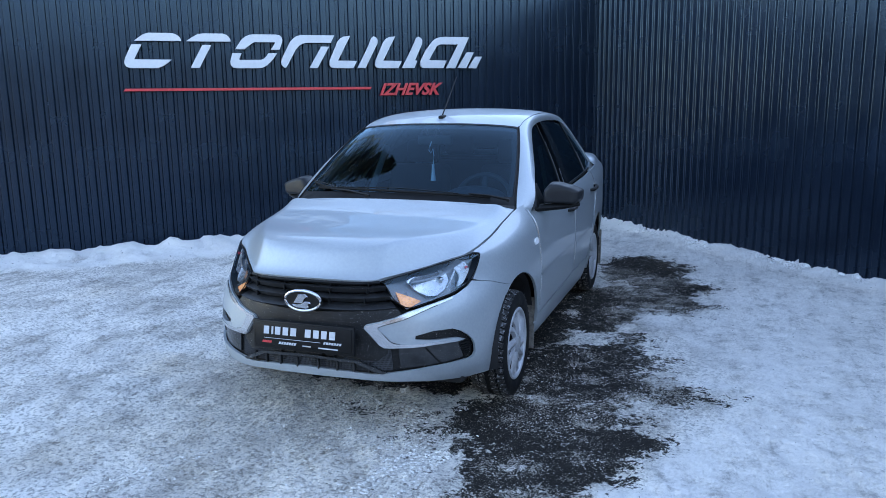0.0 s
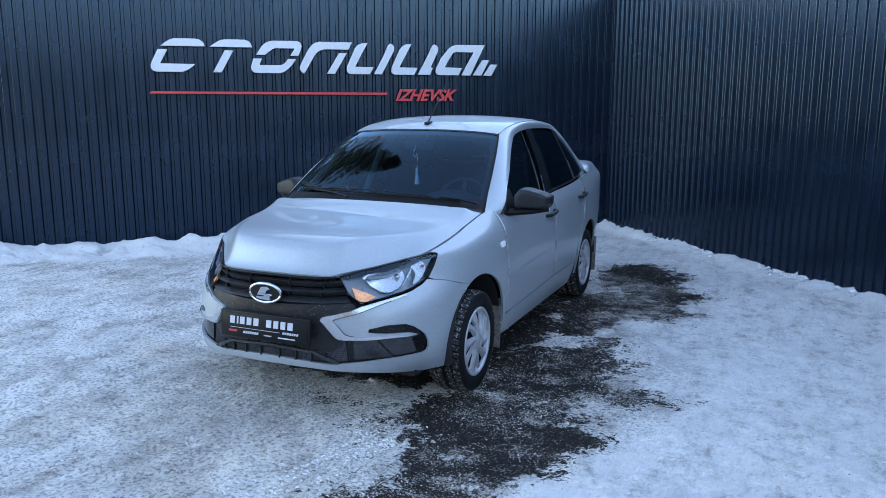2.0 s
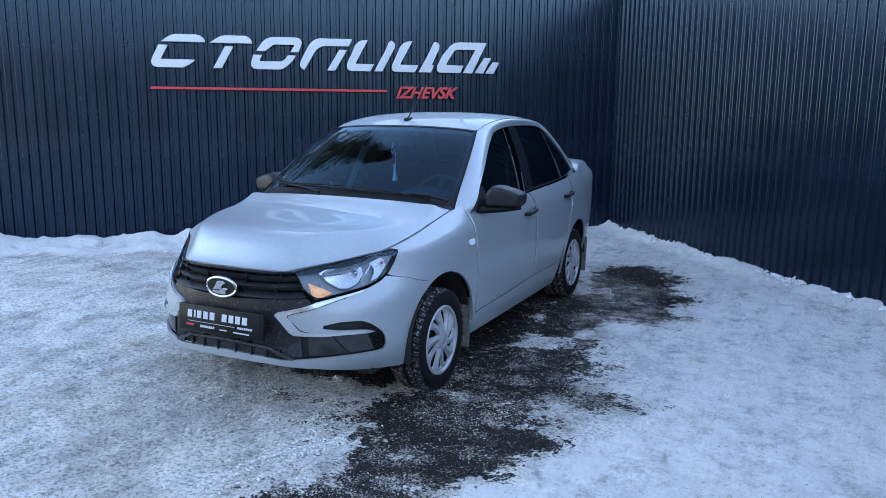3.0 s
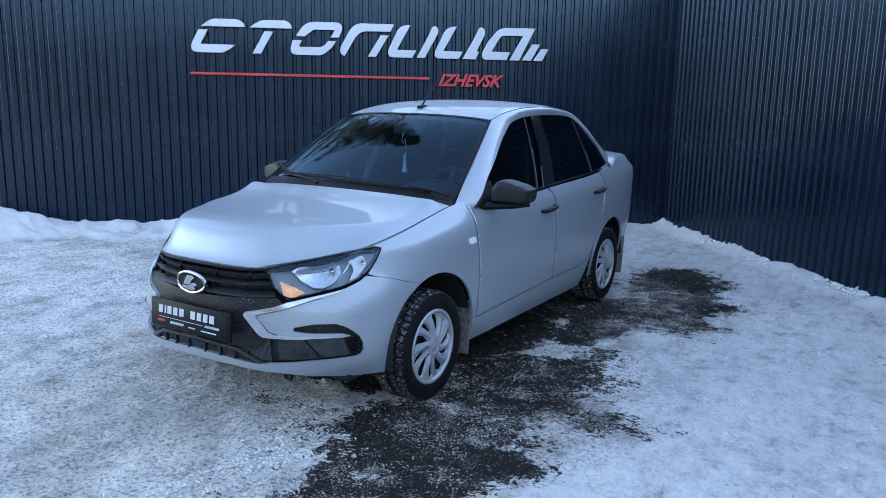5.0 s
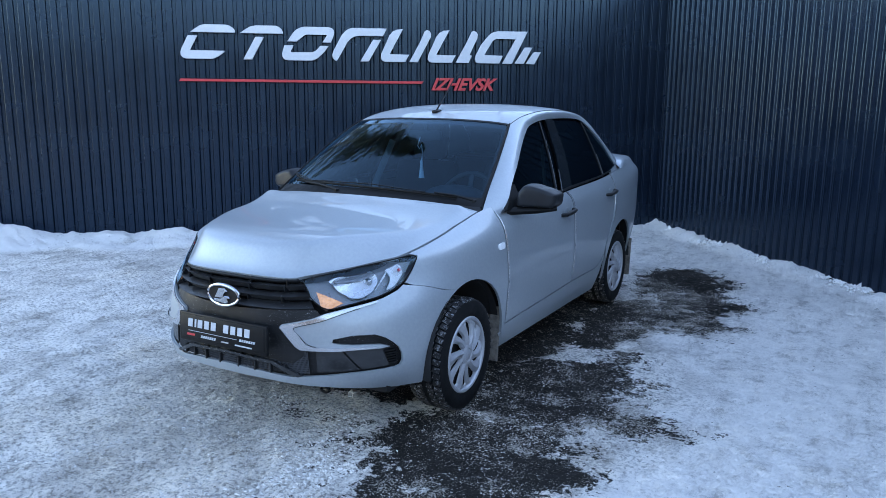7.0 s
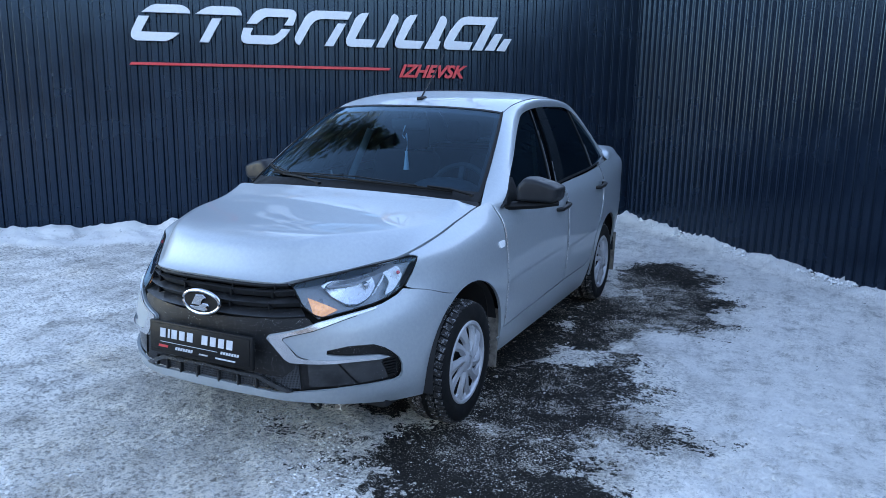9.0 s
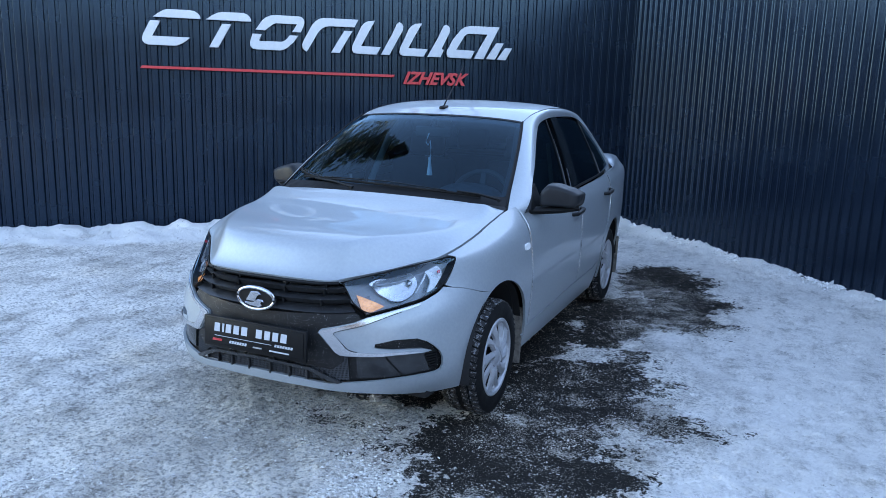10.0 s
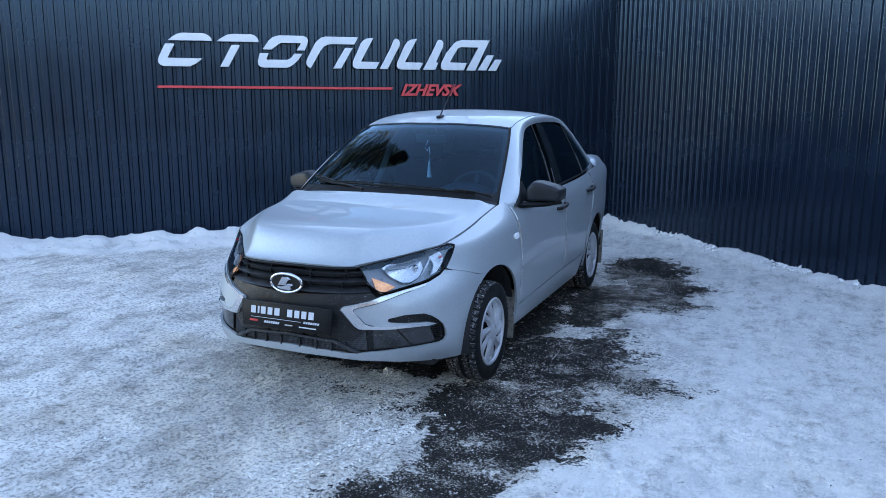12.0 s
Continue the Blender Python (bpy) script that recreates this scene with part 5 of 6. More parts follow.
for door, y0, y1, z0 in ((front_door, 1.165, 1.365, .857), (rear_door, 2.045, 2.235, .893)):
    for k, d in zip((1, -1), door):
        bm = bmesh.new()
        x0 = body(*side_sv([(y0 + y1) / 2], [z0])[0])[0, 0]
        tube(bm, [(k * (x0 - .006), y0, z0 - .008), (k * (x0 + .026), y0 + .03, z0 - .004), (k * (x0 + .032), (y0 + y1) / 2, z0 + .002), (k * (x0 + .026), y1 - .03, z0 + .007), (k * (x0 - .006), y1, z0 + .009)], [.012, .0145, .016, .0145, .012], 10, squash=.9)
        handle = part("handle", bm, BLACK, d, "black pull handle")
        bm = bmesh.new()
        bmesh.ops.create_uvsphere(bm, u_segments=16, v_segments=8, radius=1, matrix=Matrix.Translation((k * (x0 - .002), (y0 + y1) / 2 + .0, z0)) @ Matrix.Diagonal((.0045, .05, .034, 1)))
        part("handle_cup", bm, PAINT, handle)
panel("tail_lamp", [(15.98, 4.7), (16.3, 4.6), (16.9, 4.6), (16.9, 5.6), (16.2, 5.6), (16.02, 5.3)], REDLENS, car, lift=.005, rim=.012, label="red tail lamp")
for k in (1, -1):
    for y0, name in ((.385, "mud_flap"), (2.86, "mud_flap")):
        bm = bmesh.new()
        box(bm, (.16, .012, .30), Matrix.Translation((k * .735, y0 - .01, .30)) @ Matrix.Rotation(radians(-6), 4, "X"), .004, 1)
        part(name, bm, worn("muddy_rubber", (.05, .043, .036), (.26, .23, .20), .85, 40, relief=.003), car, "mud-caked mud flap")
    for yc, r in ((.033, .36), (2.46, .385)):
        bm = bmesh.new()
        lathe(bm, [(r, .30), (r, .80)], 40, Matrix.Translation((0, yc, .31)) if k > 0 else Matrix.Translation((0, yc, .31)) @ Matrix.Rotation(math.pi, 4, "Z"))
        bmesh.ops.delete(bm, geom=[v for v in bm.verts if v.co.z < .2], context="VERTS")
        part("wheel_liner", bm, DARK, car)
bm = bmesh.new()
box(bm, (1.35, 3.6, .10), Matrix.Translation((0, 1.3, .27)), .03)
under_ob = part("underbody", bm, DARK, car)
bm = bmesh.new()
tube(bm, [(.40 + .022 * math.cos(t), -.60, .232 + .014 * math.sin(t)) for t in np.linspace(0, 2 * math.pi, 15)[:-1]], .007, 6, True)
tube(bm, [(.40, -.60, .245), (.40, -.56, .32)], .009, 6)
part("tow_eye", bm, BLACK, under_ob)


# ---- car: wheels ----
def wheel_at(y, side, turn):
    """One wheel: tyre, tread blocks, cover; its axle lies along x."""
    at = Matrix.Translation((side * .715, y, HUB)) @ Matrix.Rotation(0 if side > 0 else math.pi, 4, "Z")
    bm = bmesh.new()
    r = HUB
    lathe(bm, [(.165, -.08), (.185, -.088), (.215, -.096), (.25, -.097), (.272, -.088), (r - .009, -.066), (r - .006, 0), (r - .009, .066), (.272, .088), (.25, .097), (.215, .096), (.190, .088), (.178, .078), (.165, .07)], 56, at)
    wheel = part("wheel", bm, RUBBER, car, "winter wheel with silver plastic cover")
    bm = bmesh.new()
    rng = random.Random(int(y * 10) + side)
    for i in range(50):
        for j, (c, w) in enumerate(((-.07, .036), (-.028, .03), (.028, .03), (.07, .036))):
            a = 2 * math.pi * (i + (.5 if j % 2 else 0)) / 50 + rng.uniform(-.01, .01)
            box(bm, (w, .026, .011), at @ Matrix.Rotation(a, 4, "X") @ Matrix.Translation((c, 0, r - (.007 if abs(c) < .05 else .011))) @ Matrix.Rotation(radians(14 if j < 2 else -14), 4, "Z") @ Matrix.Rotation(radians(0 if abs(c) < .05 else math.copysign(14, c)), 4, "Y"))
    tagged(part("tread", bm, TREAD, wheel, "studded tread caked with snow", smooth=False), kind="stuff")
    # cover: rim ring, twisted blades in pairs, hub
    bm = bmesh.new()
    lathe(bm, [(.192, .078), (.194, .09), (.188, .095), (.178, .093), (.170, .084), (.168, .07)], 60, at)
    bm_ring = part("cover_ring", bm, ALLOY, wheel, "silver wheel cover")
    for i in range(10):
        wide = i % 2 == 0
        a0 = turn + 2 * math.pi * (i + (.0 if wide else -.12)) / 10
        bm = bmesh.new()
        rows = []
        for q in range(13):
            t = q / 12
            rad = .045 + t * .129
            mid = a0 + .34 * t ** 1.3
            half = (.205 + .02 * t) if wide else (.15 + .02 * t)
            half += .13 * min(max((.42 - t) / .2, 0), 1) + .13 * min(max((t - .84) / .14, 0), 1)
            rise = .094 - .010 * t + .004 * math.sin(math.pi * t)
            row = []
            for e, dz in ((-1, -.012), (-.86, -.002), (-.15 if wide else .25, .007 if wide else .002), (.8, -.003 if wide else -.007), (1, -.016)):
                ang = mid + e * half
                row.append(bm.verts.new(at @ Vector((rise + dz, rad * math.cos(ang), rad * math.sin(ang)))))
            rows.append(row)
        for p, q in zip(rows, rows[1:]):
            for c in range(4):
                bm.faces.new((p[c], p[c + 1], q[c + 1], q[c]))
        part("cover_blade", bm, ALLOY, bm_ring, angle=9)
    bm = bmesh.new()
    lathe(bm, [(.058, .080), (.056, .094), (.048, .099), (.034, .100), (.030, .097), (.026, .099), (.001, .101)], 40, at)
    part("hub_cap", bm, ALLOY, bm_ring)
    bm = bmesh.new()
    lathe(bm, [(.001, .045), (.10, .05), (.172, .06)], 40, at)
    part("wheel_disc", bm, DARK, wheel)
    return wheel


TREAD = worn("snowy_tread", (.012, .012, .013), (.02, .02, .021), .7, 90)
_fleck = noise_of(TREAD, 60, 4, .7)
link(TREAD, ramp(TREAD, _fleck, (.53, (.016, .016, .017)), (.66, (.34, .35, .37))), shader(TREAD).inputs["Base Color"])
for y, side, turn in ((FRONT_WHEEL, 1, .3), (FRONT_WHEEL, -1, 1.0), (REAR_WHEEL, 1, .8), (REAR_WHEEL, -1, .1)):
    wheel_at(y, side, turn)

# ---- car: cabin ----
DASH_BACK = [(0, .80, .985), (.3, .79, .985), (.6, .74, .975), (.70, .70, .96)]
DASH_FRONT = [(0, .28, .955), (.3, .29, .955), (.55, .33, .95), (.68, .38, .94)]
dash = sheet_part("dashboard", ribbon(both(DASH_FRONT), both(DASH_BACK), 31, 5, .004), DASH, car, 0, "dark grey dashboard", True)
sheet_part("dash_face", ribbon(both(DASH_BACK), both([(x, y + .03, .6) for x, y, z in DASH_BACK]), 31, 5, 0), DASH, dash, 0, "", True)
bm = bmesh.new()
bmesh.ops.create_uvsphere(bm, u_segments=24, v_segments=12, radius=1, matrix=Matrix.Translation((.355, .70, .975)) @ Matrix.Diagonal((.20, .16, .075, 1)))
part("instrument_hood", bm, DASH, dash)
WHEEL = Matrix.Translation((.355, .86, .93)) @ Matrix.Rotation(radians(-24), 4, "X")
bm = bmesh.new()
tube(bm, [WHEEL @ Vector((.185 * math.cos(t), 0, .185 * math.sin(t))) for t in np.linspace(0, 2 * math.pi, 49)[:-1]], .015, 10, True)
steering = part("steering_wheel", bm, DASH, car, "dark steering wheel")
bm = bmesh.new()
box(bm, (.16, .05, .11), WHEEL @ Matrix.Translation((0, -.02, 0)), .02)
for a in (0, 180, 270):
    box(bm, (.13, .02, .035), WHEEL @ Matrix.Rotation(radians(a), 4, "Y") @ Matrix.Translation((.11, 0, 0)), .006)
part("wheel_hub", bm, DASH, steering)


def seat_at(x, y, width):
    bm = bmesh.new()
    box(bm, (width, .52, .16), Matrix.Translation((x, y, .50)), .05, 3)
    seat = part("seat", bm, FABRIC, car, "dark cloth seat")
    bm = bmesh.new()
    box(bm, (width * .96, .13, .60), Matrix.Translation((x, y + .30, .82)) @ Matrix.Rotation(radians(-17), 4, "X"), .05, 3)
    part("backrest", bm, FABRIC, seat)
    for hx in ((x,) if width < .7 else (x - .36, x + .36)):
        bm = bmesh.new()
        box(bm, (.26, .09, .17), Matrix.Translation((hx, y + .43, 1.20)) @ Matrix.Rotation(radians(-12), 4, "X"), .035, 3)
        part("headrest", bm, FABRIC, seat)


seat_at(.36, 1.22, .5)
seat_at(-.36, 1.22, .5)
seat_at(0, 2.08, 1.2)
bm = bmesh.new()
box(bm, (1.3, 2.2, .05), Matrix.Translation((0, 1.5, .36)))
part("cabin_floor", bm, FABRIC, car)
bm = bmesh.new()
box(bm, (1.14, .52, .02), Matrix.Translation((0, 2.62, 1.085)), .008)
part("parcel_shelf", bm, FABRIC, car, "dark cloth parcel shelf")
lining = sheet_part("headlining", coons(both([(x * .97, y + .02, z - .03) for x, y, z in HEADER]), both([(x * .97, y, z - .03) for x, y, z in REAR_HEAD]), through_points([(-x * .97, y, z - .03) for x, y, z in RAIL]), through_points([(x * .97, y, z - .03) for x, y, z in RAIL]), 21, 21), HEADLINE, car, 0, "grey headlining")
for k in (1, -1):
    for pts in ([(.715, 1.38, .70), (.70, 1.38, .98), (.62, 1.53, 1.20), (.53, 1.64, 1.39)], [(.655, .48, .99), (.60, .78, 1.20), (.515, 1.08, 1.365)]):
        bm = bmesh.new()
        tube(bm, [(k * x, y, z) for x, y, z in pts], .03, 8)
        part("pillar_trim", bm, FABRIC, lining)
    bm = bmesh.new()
    tube(bm, [(k * .68, 1.34, .66), (k * .66, 1.36, .95), (k * .58, 1.47, 1.25)], [.012, .012, .012], 6, squash=2.2)
    part("seat_belt", bm, ALLOY, lining)
bm = bmesh.new()
box(bm, (.24, .03, .065), Matrix.Translation((.0, .955, 1.318)) @ Matrix.Rotation(radians(10), 4, "X"), .014, 3)
tube(bm, [(0, .955, 1.34), (0, .97, 1.39)], .01, 6)
part("inner_mirror", bm, DASH, car, "dark inner mirror")
for k in (1, -1):
    bm = bmesh.new()
    box(bm, (.03, 1.9, .45), Matrix.Translation((k * .76, 1.45, .72)), .01)
    part("door_lining", bm, FABRIC, front_door[0 if k > 0 else 1])

# ornament hanging from the inner mirror
tassel = thing("hanging_ornament", "pale tassel hanging on a cord behind the windscreen", "ornament", at=Matrix.Translation((CAR_X - .01, .915, 1.31)))
bm = bmesh.new()
tube(bm, [(0, 0, 0), (-.012, 0, -.03), (-.02, 0, -.055), (-.006, 0, -.075), (.008, 0, -.045), (.014, 0, -.09), (.012, 0, -.13), (.008, 0, -.16)], .0032, 6)
part("cord", bm, WHITEPLASTIC, tassel)
bm = bmesh.new()
lathe(bm, [(.001, 0), (.009, 0), (.008, .02), (.011, .05), (.017, .10), (.018, .108), (.001, .108)], 14, Matrix.Translation((.008, 0, -.148)) @ Matrix.Rotation(radians(90), 4, "Y"))
part("tassel", bm, WHITEPLASTIC, tassel)
bm = bmesh.new()
box(bm, (.018, .008, .07), Matrix.Translation((.022, 0, -.10)), .003)
part("charm", bm, LAMP, tassel, "clear plastic charm")

# ---- loose ice and snow ----
ICE = worn("ice_crumbs", (.36, .335, .30), (.76, .71, .65), .45, 30)
CRUMB = [(1, 0, 0), (-1, 0, 0), (0, 1, 0), (0, -1, 0), (0, 0, 1), (0, 0, -.3)]
CRUMB_FACES = [(0, 2, 4), (2, 1, 4), (1, 3, 4), (3, 0, 4), (2, 0, 5), (1, 2, 5), (3, 1, 5), (0, 3, 5)]


def scatter(name, label, spots, mat, seed):
    """Many small uneven lumps lying on the ground: (x, y, z, size) each."""
    rng = np.random.default_rng(seed)
    verts, faces = [], []
    for x, y, z, size in spots:
        base = len(verts)
        turn = rng.random() * 6.3
        c, s = math.cos(turn), math.sin(turn)
        for a, b, h in CRUMB:
            k = size * (.6 + .7 * rng.random(3))
            a, b = a * k[0], b * k[1]
            verts.append((x + c * a - s * b, y + s * a + c * b, z + h * k[2] * .8))
        faces += [tuple(base + i for i in f) for f in CRUMB_FACES]
    ob = new(name, mesh_of(verts, faces, mat, False))
    return tagged(ob, label, "ice", kind="stuff")


crumb_rng = np.random.default_rng(5)
spots = []
for x, y in zip(crumb_rng.uniform(.3, 2.0, 110000), crumb_rng.uniform(-1.6, 4.0, 110000)):
    spots.append((x, y))
sx, sy = np.array(spots).T
keep = np.maximum(inside(sx, sy, BARE_NEAR), inside(sx, sy, BARE_FAR)) + fbm(sx, sy, .3, 3, 21) * .12 > -.06
frost = fbm(sx, sy, .38, 4, 31) * .9 + fbm(sx, sy, .09, 2, 32) * .35
for ix, iy, ir, k in ISLANDS:
    frost = np.maximum(frost, k * np.clip(1.6 - np.hypot((sx - ix) / 1.5, sy - iy) / ir, 0, 1))
keep &= frost > crumb_rng.random(len(sx)) * 1.75 - .14
sx, sy = sx[keep][:52000], sy[keep][:52000]
scatter("ice_crumbs", "small white ice crumbs strewn over wet asphalt", [(a, b, -.004, .0014 + .0045 * r ** 4) for a, b, r in zip(sx, sy, crumb_rng.random(len(sx)))], ICE, 6)
# crust of short ridges frozen on the trodden ice, and ribs left by tyre treads
CRUST = worn("frozen_crust", (.62, .585, .545), (.92, .88, .83), .6, 20)


def ridges(name, label, spots, mat, seed):
    """Short uneven ridges lying on the ground: (x, y, z, length, turn) each."""
    rng = np.random.default_rng(seed)
    verts, faces = [], []
    for x, y, z, size, turn in spots:
        base = len(verts)
        c, s = math.cos(turn), math.sin(turn)
        bend = size * rng.uniform(-.35, .35)
        thick, high = size * rng.uniform(.18, .32), size * rng.uniform(.14, .26)
        for a, b, h in ((-1, 0, 0), (0, -1, 0), (0, 1, 0), (1, 0, 0), (-.35, 0, 1), (.35, 0, .9)):
            a, b = a * size, b * thick + (bend if abs(a) < .5 else 0)
            verts.append((x + c * a - s * b, y + s * a + c * b, z + (h * high if h else -.003)))
        faces += [tuple(base + i for i in f) for f in ((0, 1, 4), (1, 5, 4), (1, 3, 5), (3, 2, 5), (2, 4, 5), (2, 0, 4))]
    return tagged(new(name, mesh_of(verts, faces, mat)), label, "snow", kind="stuff")


def ice_height(x, y):
    return .012 * fbm(x, y, .7, 3, 4) + .008 * fbm(x, y, .17, 3, 7) + .010 * np.abs(fbm(x, y, .085, 2, 12)) + .004 * fbm(x, y, .045, 1, 13)


nx, ny = crumb_rng.uniform(-3.2, 2.6, 120000), crumb_rng.uniform(-2.0, 2.4, 120000)
dense = fbm(nx, ny, .45, 4, 51) * .7 + .7 * np.clip(1.2 - np.hypot(nx + .1, ny + .9) / 1.4, 0, 1)
bared = np.maximum(inside(nx, ny, BARE_NEAR), inside(nx, ny, BARE_FAR))
on = (dense > crumb_rng.random(120000) * 1.5 - .3) & (bared < -.05) & (nx < 1.15) & ((np.abs(nx) > .86) | (ny < -.1))
nx, ny = nx[on][:42000], ny[on][:42000]
way = fbm(nx, ny, .25, 2, 52) * 1.6 + crumb_rng.normal(1.2, .7, len(nx))
ridges("snow_crust", "crumbly frozen crust on the trodden ice", [(a, b, h, .003 + .008 * r ** 2, w) for a, b, h, r, w in zip(nx, ny, ice_height(nx, ny), crumb_rng.random(len(nx)), way)], CRUST, 9)
ribs = []
for ax, ay, bx, by, rows in ((.45, -1.5, .67, -.52, (-.09, -.045, .0, .045, .09)), (.18, -1.5, .38, -.35, (-.07, -.025, .025, .07))):
    long = math.hypot(bx - ax, by - ay)
    dx, dy = (bx - ax) / long, (by - ay) / long
    for row in rows:
        along = crumb_rng.uniform(0, .03)
        while along < long:
            if fbm(np.array([along * 1.3 + ax * 9]), np.array([row * 3]), .3, 2, 61)[0] > -.15:
                ribs.append((ax + dx * along - dy * row + crumb_rng.normal(0, .003), ay + dy * along + dx * row + crumb_rng.normal(0, .003), math.atan2(dy, dx) + 1.57 + crumb_rng.normal(.25 if row > 0 else -.25, .15)))
            along += crumb_rng.uniform(.024, .034)
rx, ry, rt = np.array(ribs).T
ridges("tyre_prints", "ribs of snow pressed by tyre treads", [(a, b, h - .001, .013, w) for a, b, h, w in zip(rx, ry, ice_height(rx, ry), rt)], CRUST, 10)
clods = []
for k in range(160):
    t = crumb_rng.uniform(2.2, 7.6)
    d = .22 + abs(crumb_rng.normal(0, .26))
    p = CORNER - SIGN_WAY * t
    q = Vector((SIGN_WAY.y, -SIGN_WAY.x)) * d
    clods.append((p.x + q.x, p.y + q.y, max(0, .10 - abs(d - .22) * .26) - .004, .006 + .02 * crumb_rng.random() ** 4))
for k in range(1100):
    t = crumb_rng.uniform(.1, 8)
    d = .005 + abs(crumb_rng.normal(0, .045))
    p = CORNER + SIDE_WAY * t
    q = Vector((SIDE_WAY.y, -SIDE_WAY.x)) * d
    clods.append((p.x + q.x, p.y + q.y, max(0, .068 - d * .28) - .006, .008 + .024 * crumb_rng.random() ** 3))
SNOW = worn("clod_snow", (.6, .59, .58), (.74, .73, .72), .7, 25)
scatter("snow_clods", "broken snow clods along the foot of the walls", clods, SNOW, 8)
bm = bmesh.new()
bmesh.ops.create_icosphere(bm, subdivisions=3, radius=.03)
for v in bm.verts:
    v.co *= 1 + .9 * noise.noise(v.co * 30) + .4 * noise.noise(v.co * 70)
    v.co.z *= .8
lump = part("snow_lump", bm, ICE, None)
lump.location = (.19, -.12, .004)
tagged(lump, "grey-white lump of snow fallen under the bumper", "snow")

# ---- behind the sign wall: fir tree and pale shed ----
BARK = worn("bark", (.03, .024, .02), (.09, .075, .06), .9, 30, relief=.01)
NEEDLES = worn("fir_needles", (.012, .022, .013), (.035, .055, .03), .7, 14)


def fir_tree(x, y, height, spread, seed):
    rng = random.Random(seed)
    tree = thing("fir_tree", "dark green fir tree with drooping branches behind the wall", "tree", at=Matrix.Translation((x, y, 0)))
    bm = bmesh.new()
    tube(bm, [(0, 0, -.1), (.03, 0, height * .3), (-.02, .03, height * .65), (0, 0, height)], [.2, .16, .09, .02], 10)
    part("trunk", bm, BARK, tree)
    verts, faces, wood = [], [], bmesh.new()
    z = 4.7
    while z < height - .3:
        reach = spread * (1 - (z / height) ** 1.3) + .25
        for k in range(7):
            a = rng.uniform(0, 6.283)
            r = reach * rng.uniform(.75, 1.1)
            pts = [Vector((math.cos(a) * r * t, math.sin(a) * r * t, z + .25 * r * t - .62 * r * t * t)) for t in (0, .25, .5, .75, 1)]
            tube(wood, pts, [.03, .024, .017, .01, .004], 4)
            for i in range(24):
                t = rng.uniform(.12, 1)
                j = min(int(t * 4), 3)
                p = pts[j].lerp(pts[j + 1], t * 4 - j)
                side = rng.choice((-1, 1))
                out = Vector((math.cos(a), math.sin(a), 0)) * .5 + Vector((-math.sin(a), math.cos(a), 0)) * side * rng.uniform(.3, 1) + Vector((0, 0, -rng.uniform(.3, 1.1)))
                long = rng.uniform(.18, .42)
                tip = p + out.normalized() * long
                across = out.cross(Vector((rng.uniform(-1, 1), rng.uniform(-1, 1), 1))).normalized() * long * .14
                base = len(verts)
                mid = p.lerp(tip, .45)
                verts += [tuple(p), tuple(mid + across), tuple(tip), tuple(mid - across), tuple(mid + Vector((0, 0, long * .1)))]
                faces += [(base, base + 1, base + 4), (base + 1, base + 2, base + 4), (base + 2, base + 3, base + 4), (base + 3, base, base + 4)]
        z += .33
    part("limbs", wood, BARK, tree)
    under("crown", mesh_of(verts, faces, NEEDLES), tree, "dense dark needles")
    return tree


fir_tree(-6.95, 4.9, 14.5, 2.4, 3)


PALEBARK = worn("frosted_bark", (.10, .098, .096), (.22, .215, .21), .9, 30, relief=.01)


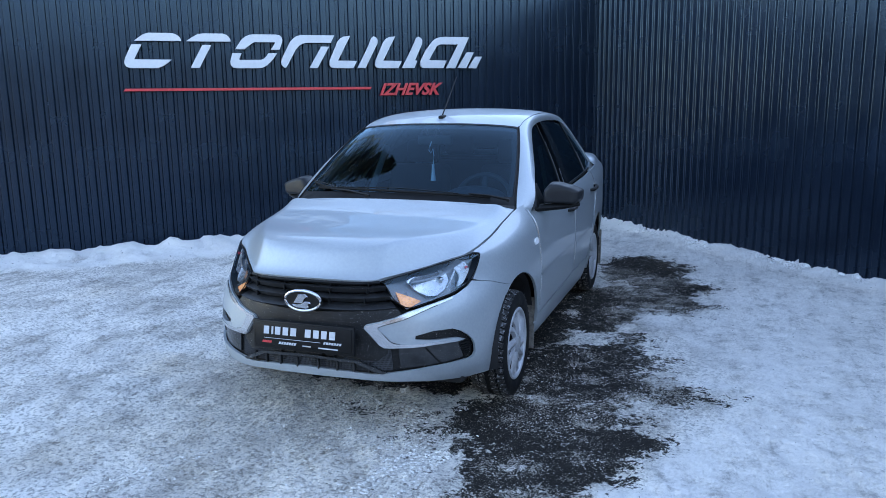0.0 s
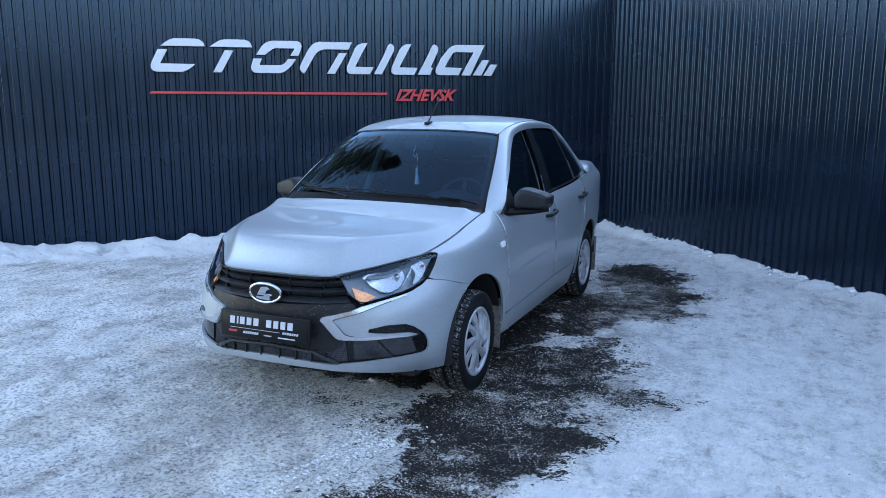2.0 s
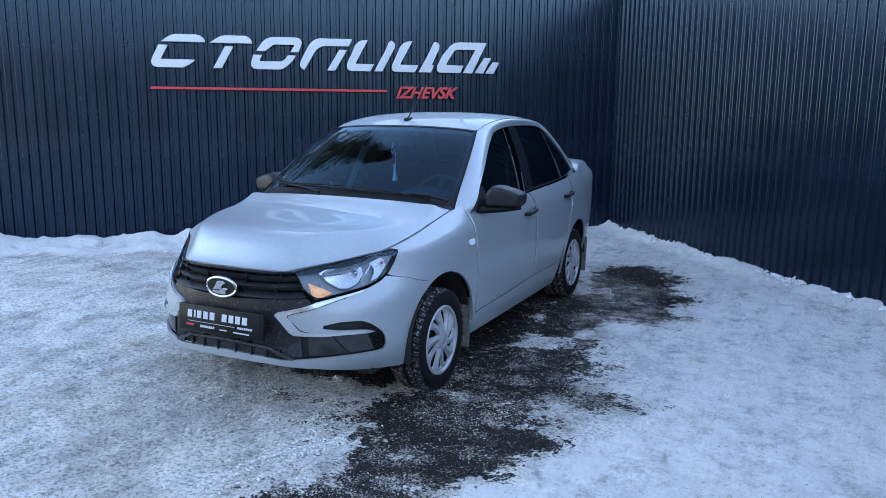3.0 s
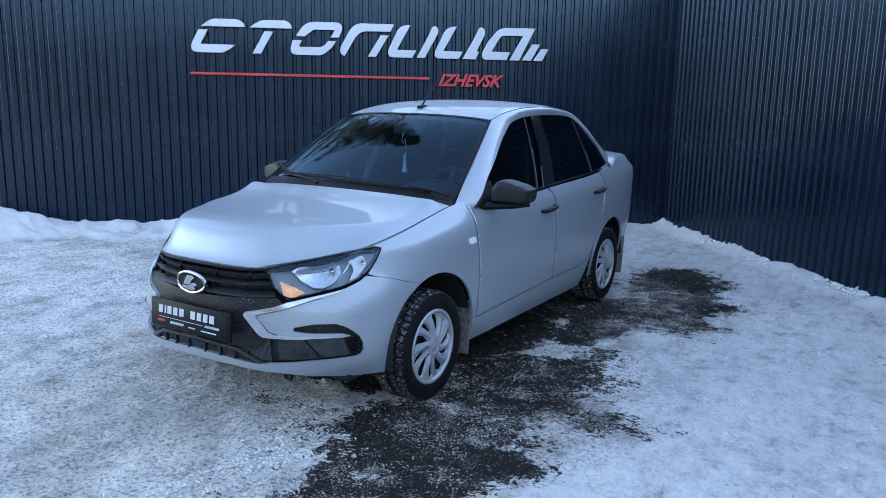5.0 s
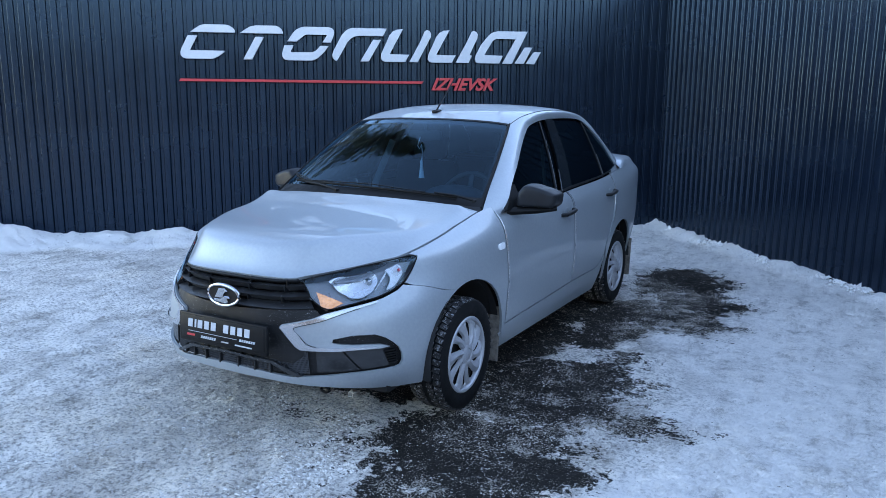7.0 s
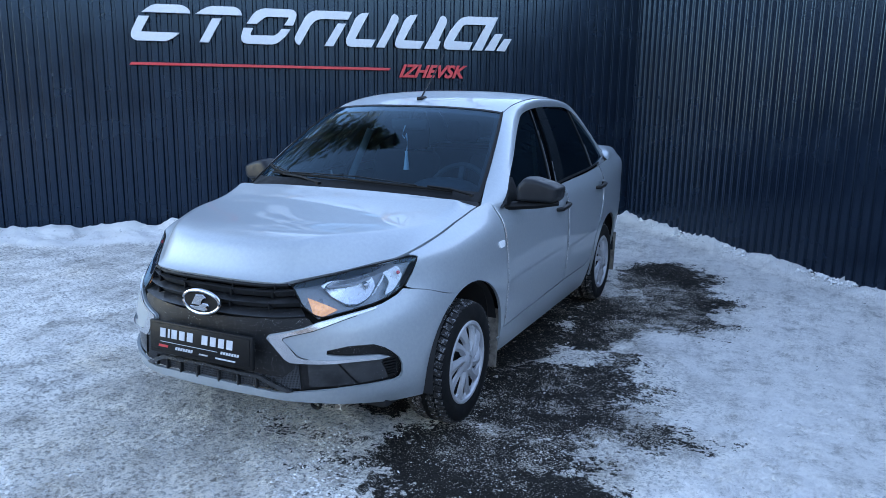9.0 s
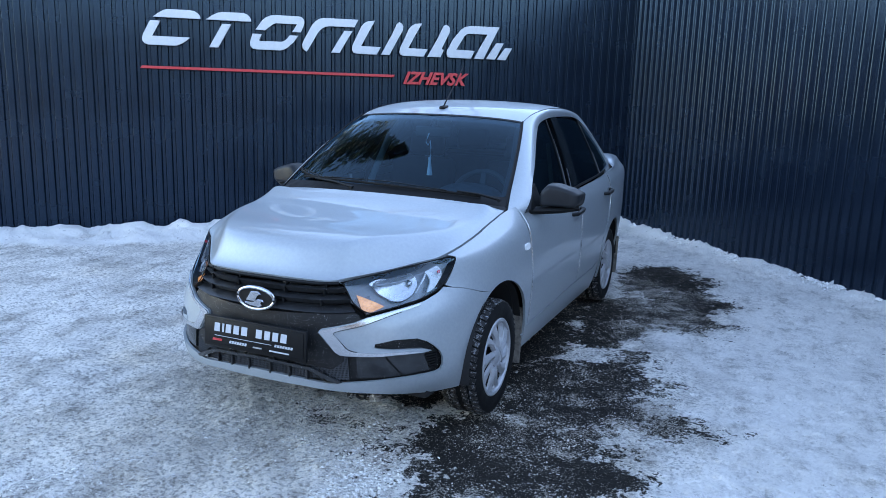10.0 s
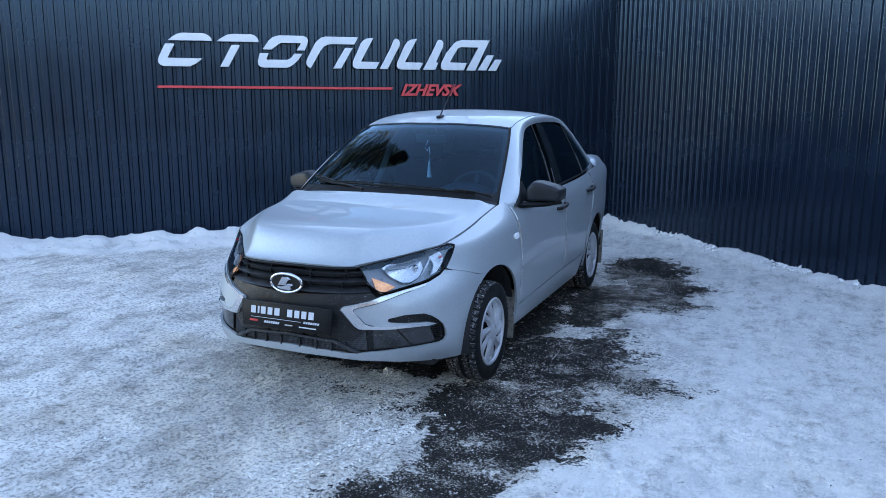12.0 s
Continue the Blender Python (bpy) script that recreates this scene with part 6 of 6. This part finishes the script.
def bare_tree(x, y, height, seed):
    rng = random.Random(seed)
    tree = thing("bare_tree", "leafless grey-brown winter tree behind the wall", "tree", at=Matrix.Translation((x, y, 0)))
    bm = bmesh.new()
    stem = [Vector((rng.uniform(-.12, .12) * k, rng.uniform(-.12, .12) * k, height * k / 5)) for k in range(6)]
    stem[0].z = -.1
    tube(bm, stem, [.13, .11, .09, .065, .04, .012], 8)
    part("trunk", bm, PALEBARK, tree)
    bm = bmesh.new()

    def grow(at, way, long, thick, depth):
        bend = Vector((rng.uniform(-.25, .25), rng.uniform(-.25, .25), rng.uniform(0, .3)))
        mid, tip = at + way * long * .5, at + (way + bend).normalized() * long
        tube(bm, [at, mid, tip], [thick, thick * .75, thick * .4], 4)
        if depth:
            for k in range(4):
                root = mid.lerp(tip, rng.uniform(-.5, 1))
                turn = (way + Vector((rng.uniform(-1, 1), rng.uniform(-1, 1), rng.uniform(-.2, .8)))).normalized()
                grow(root, turn, long * rng.uniform(.4, .65), thick * .5, depth - 1)

    for k in range(13):
        t = rng.uniform(.3, .95)
        j = min(int(t * 5), 4)
        a = rng.uniform(0, 6.283)
        grow(stem[j].lerp(stem[j + 1], t * 5 - j), Vector((math.cos(a), math.sin(a), rng.uniform(.3, 1.1))).normalized(), height * .3 * (1.15 - t), .035, 2)
    part("limbs", bm, PALEBARK, tree)
    return tree


for at_u, behind, tall, seed in ((-1.6, 2.4, 8.0, 11), (.3, 1.8, 7.0, 12), (1.9, 2.6, 8.5, 13)):
    spot = SIGN @ Vector((at_u, behind, 0))
    bare_tree(spot.x, spot.y, tall, seed)
shed = thing("shed", "pale metal shed with a dark plinth beyond the wall", "building", at=Matrix.Translation((-10.2, 2.2, 0)) @ Matrix.Rotation(radians(30), 4, "Z"))
bm = bmesh.new()
box(bm, (6, 4, 3.0), Matrix.Translation((0, 0, 1.9)), .02)
part("wall", bm, worn("pale_metal", (.16, .165, .175), (.22, .23, .24), .5, 20), shed)
bm = bmesh.new()
box(bm, (6.05, 4.05, .45), Matrix.Translation((0, 0, .2)), .02)
part("plinth", bm, DARK, shed)
bm = bmesh.new()
box(bm, (6.4, 4.4, .12), Matrix.Translation((0, 0, 3.46)), .02)
part("roof", bm, WALLPAINT, shed)
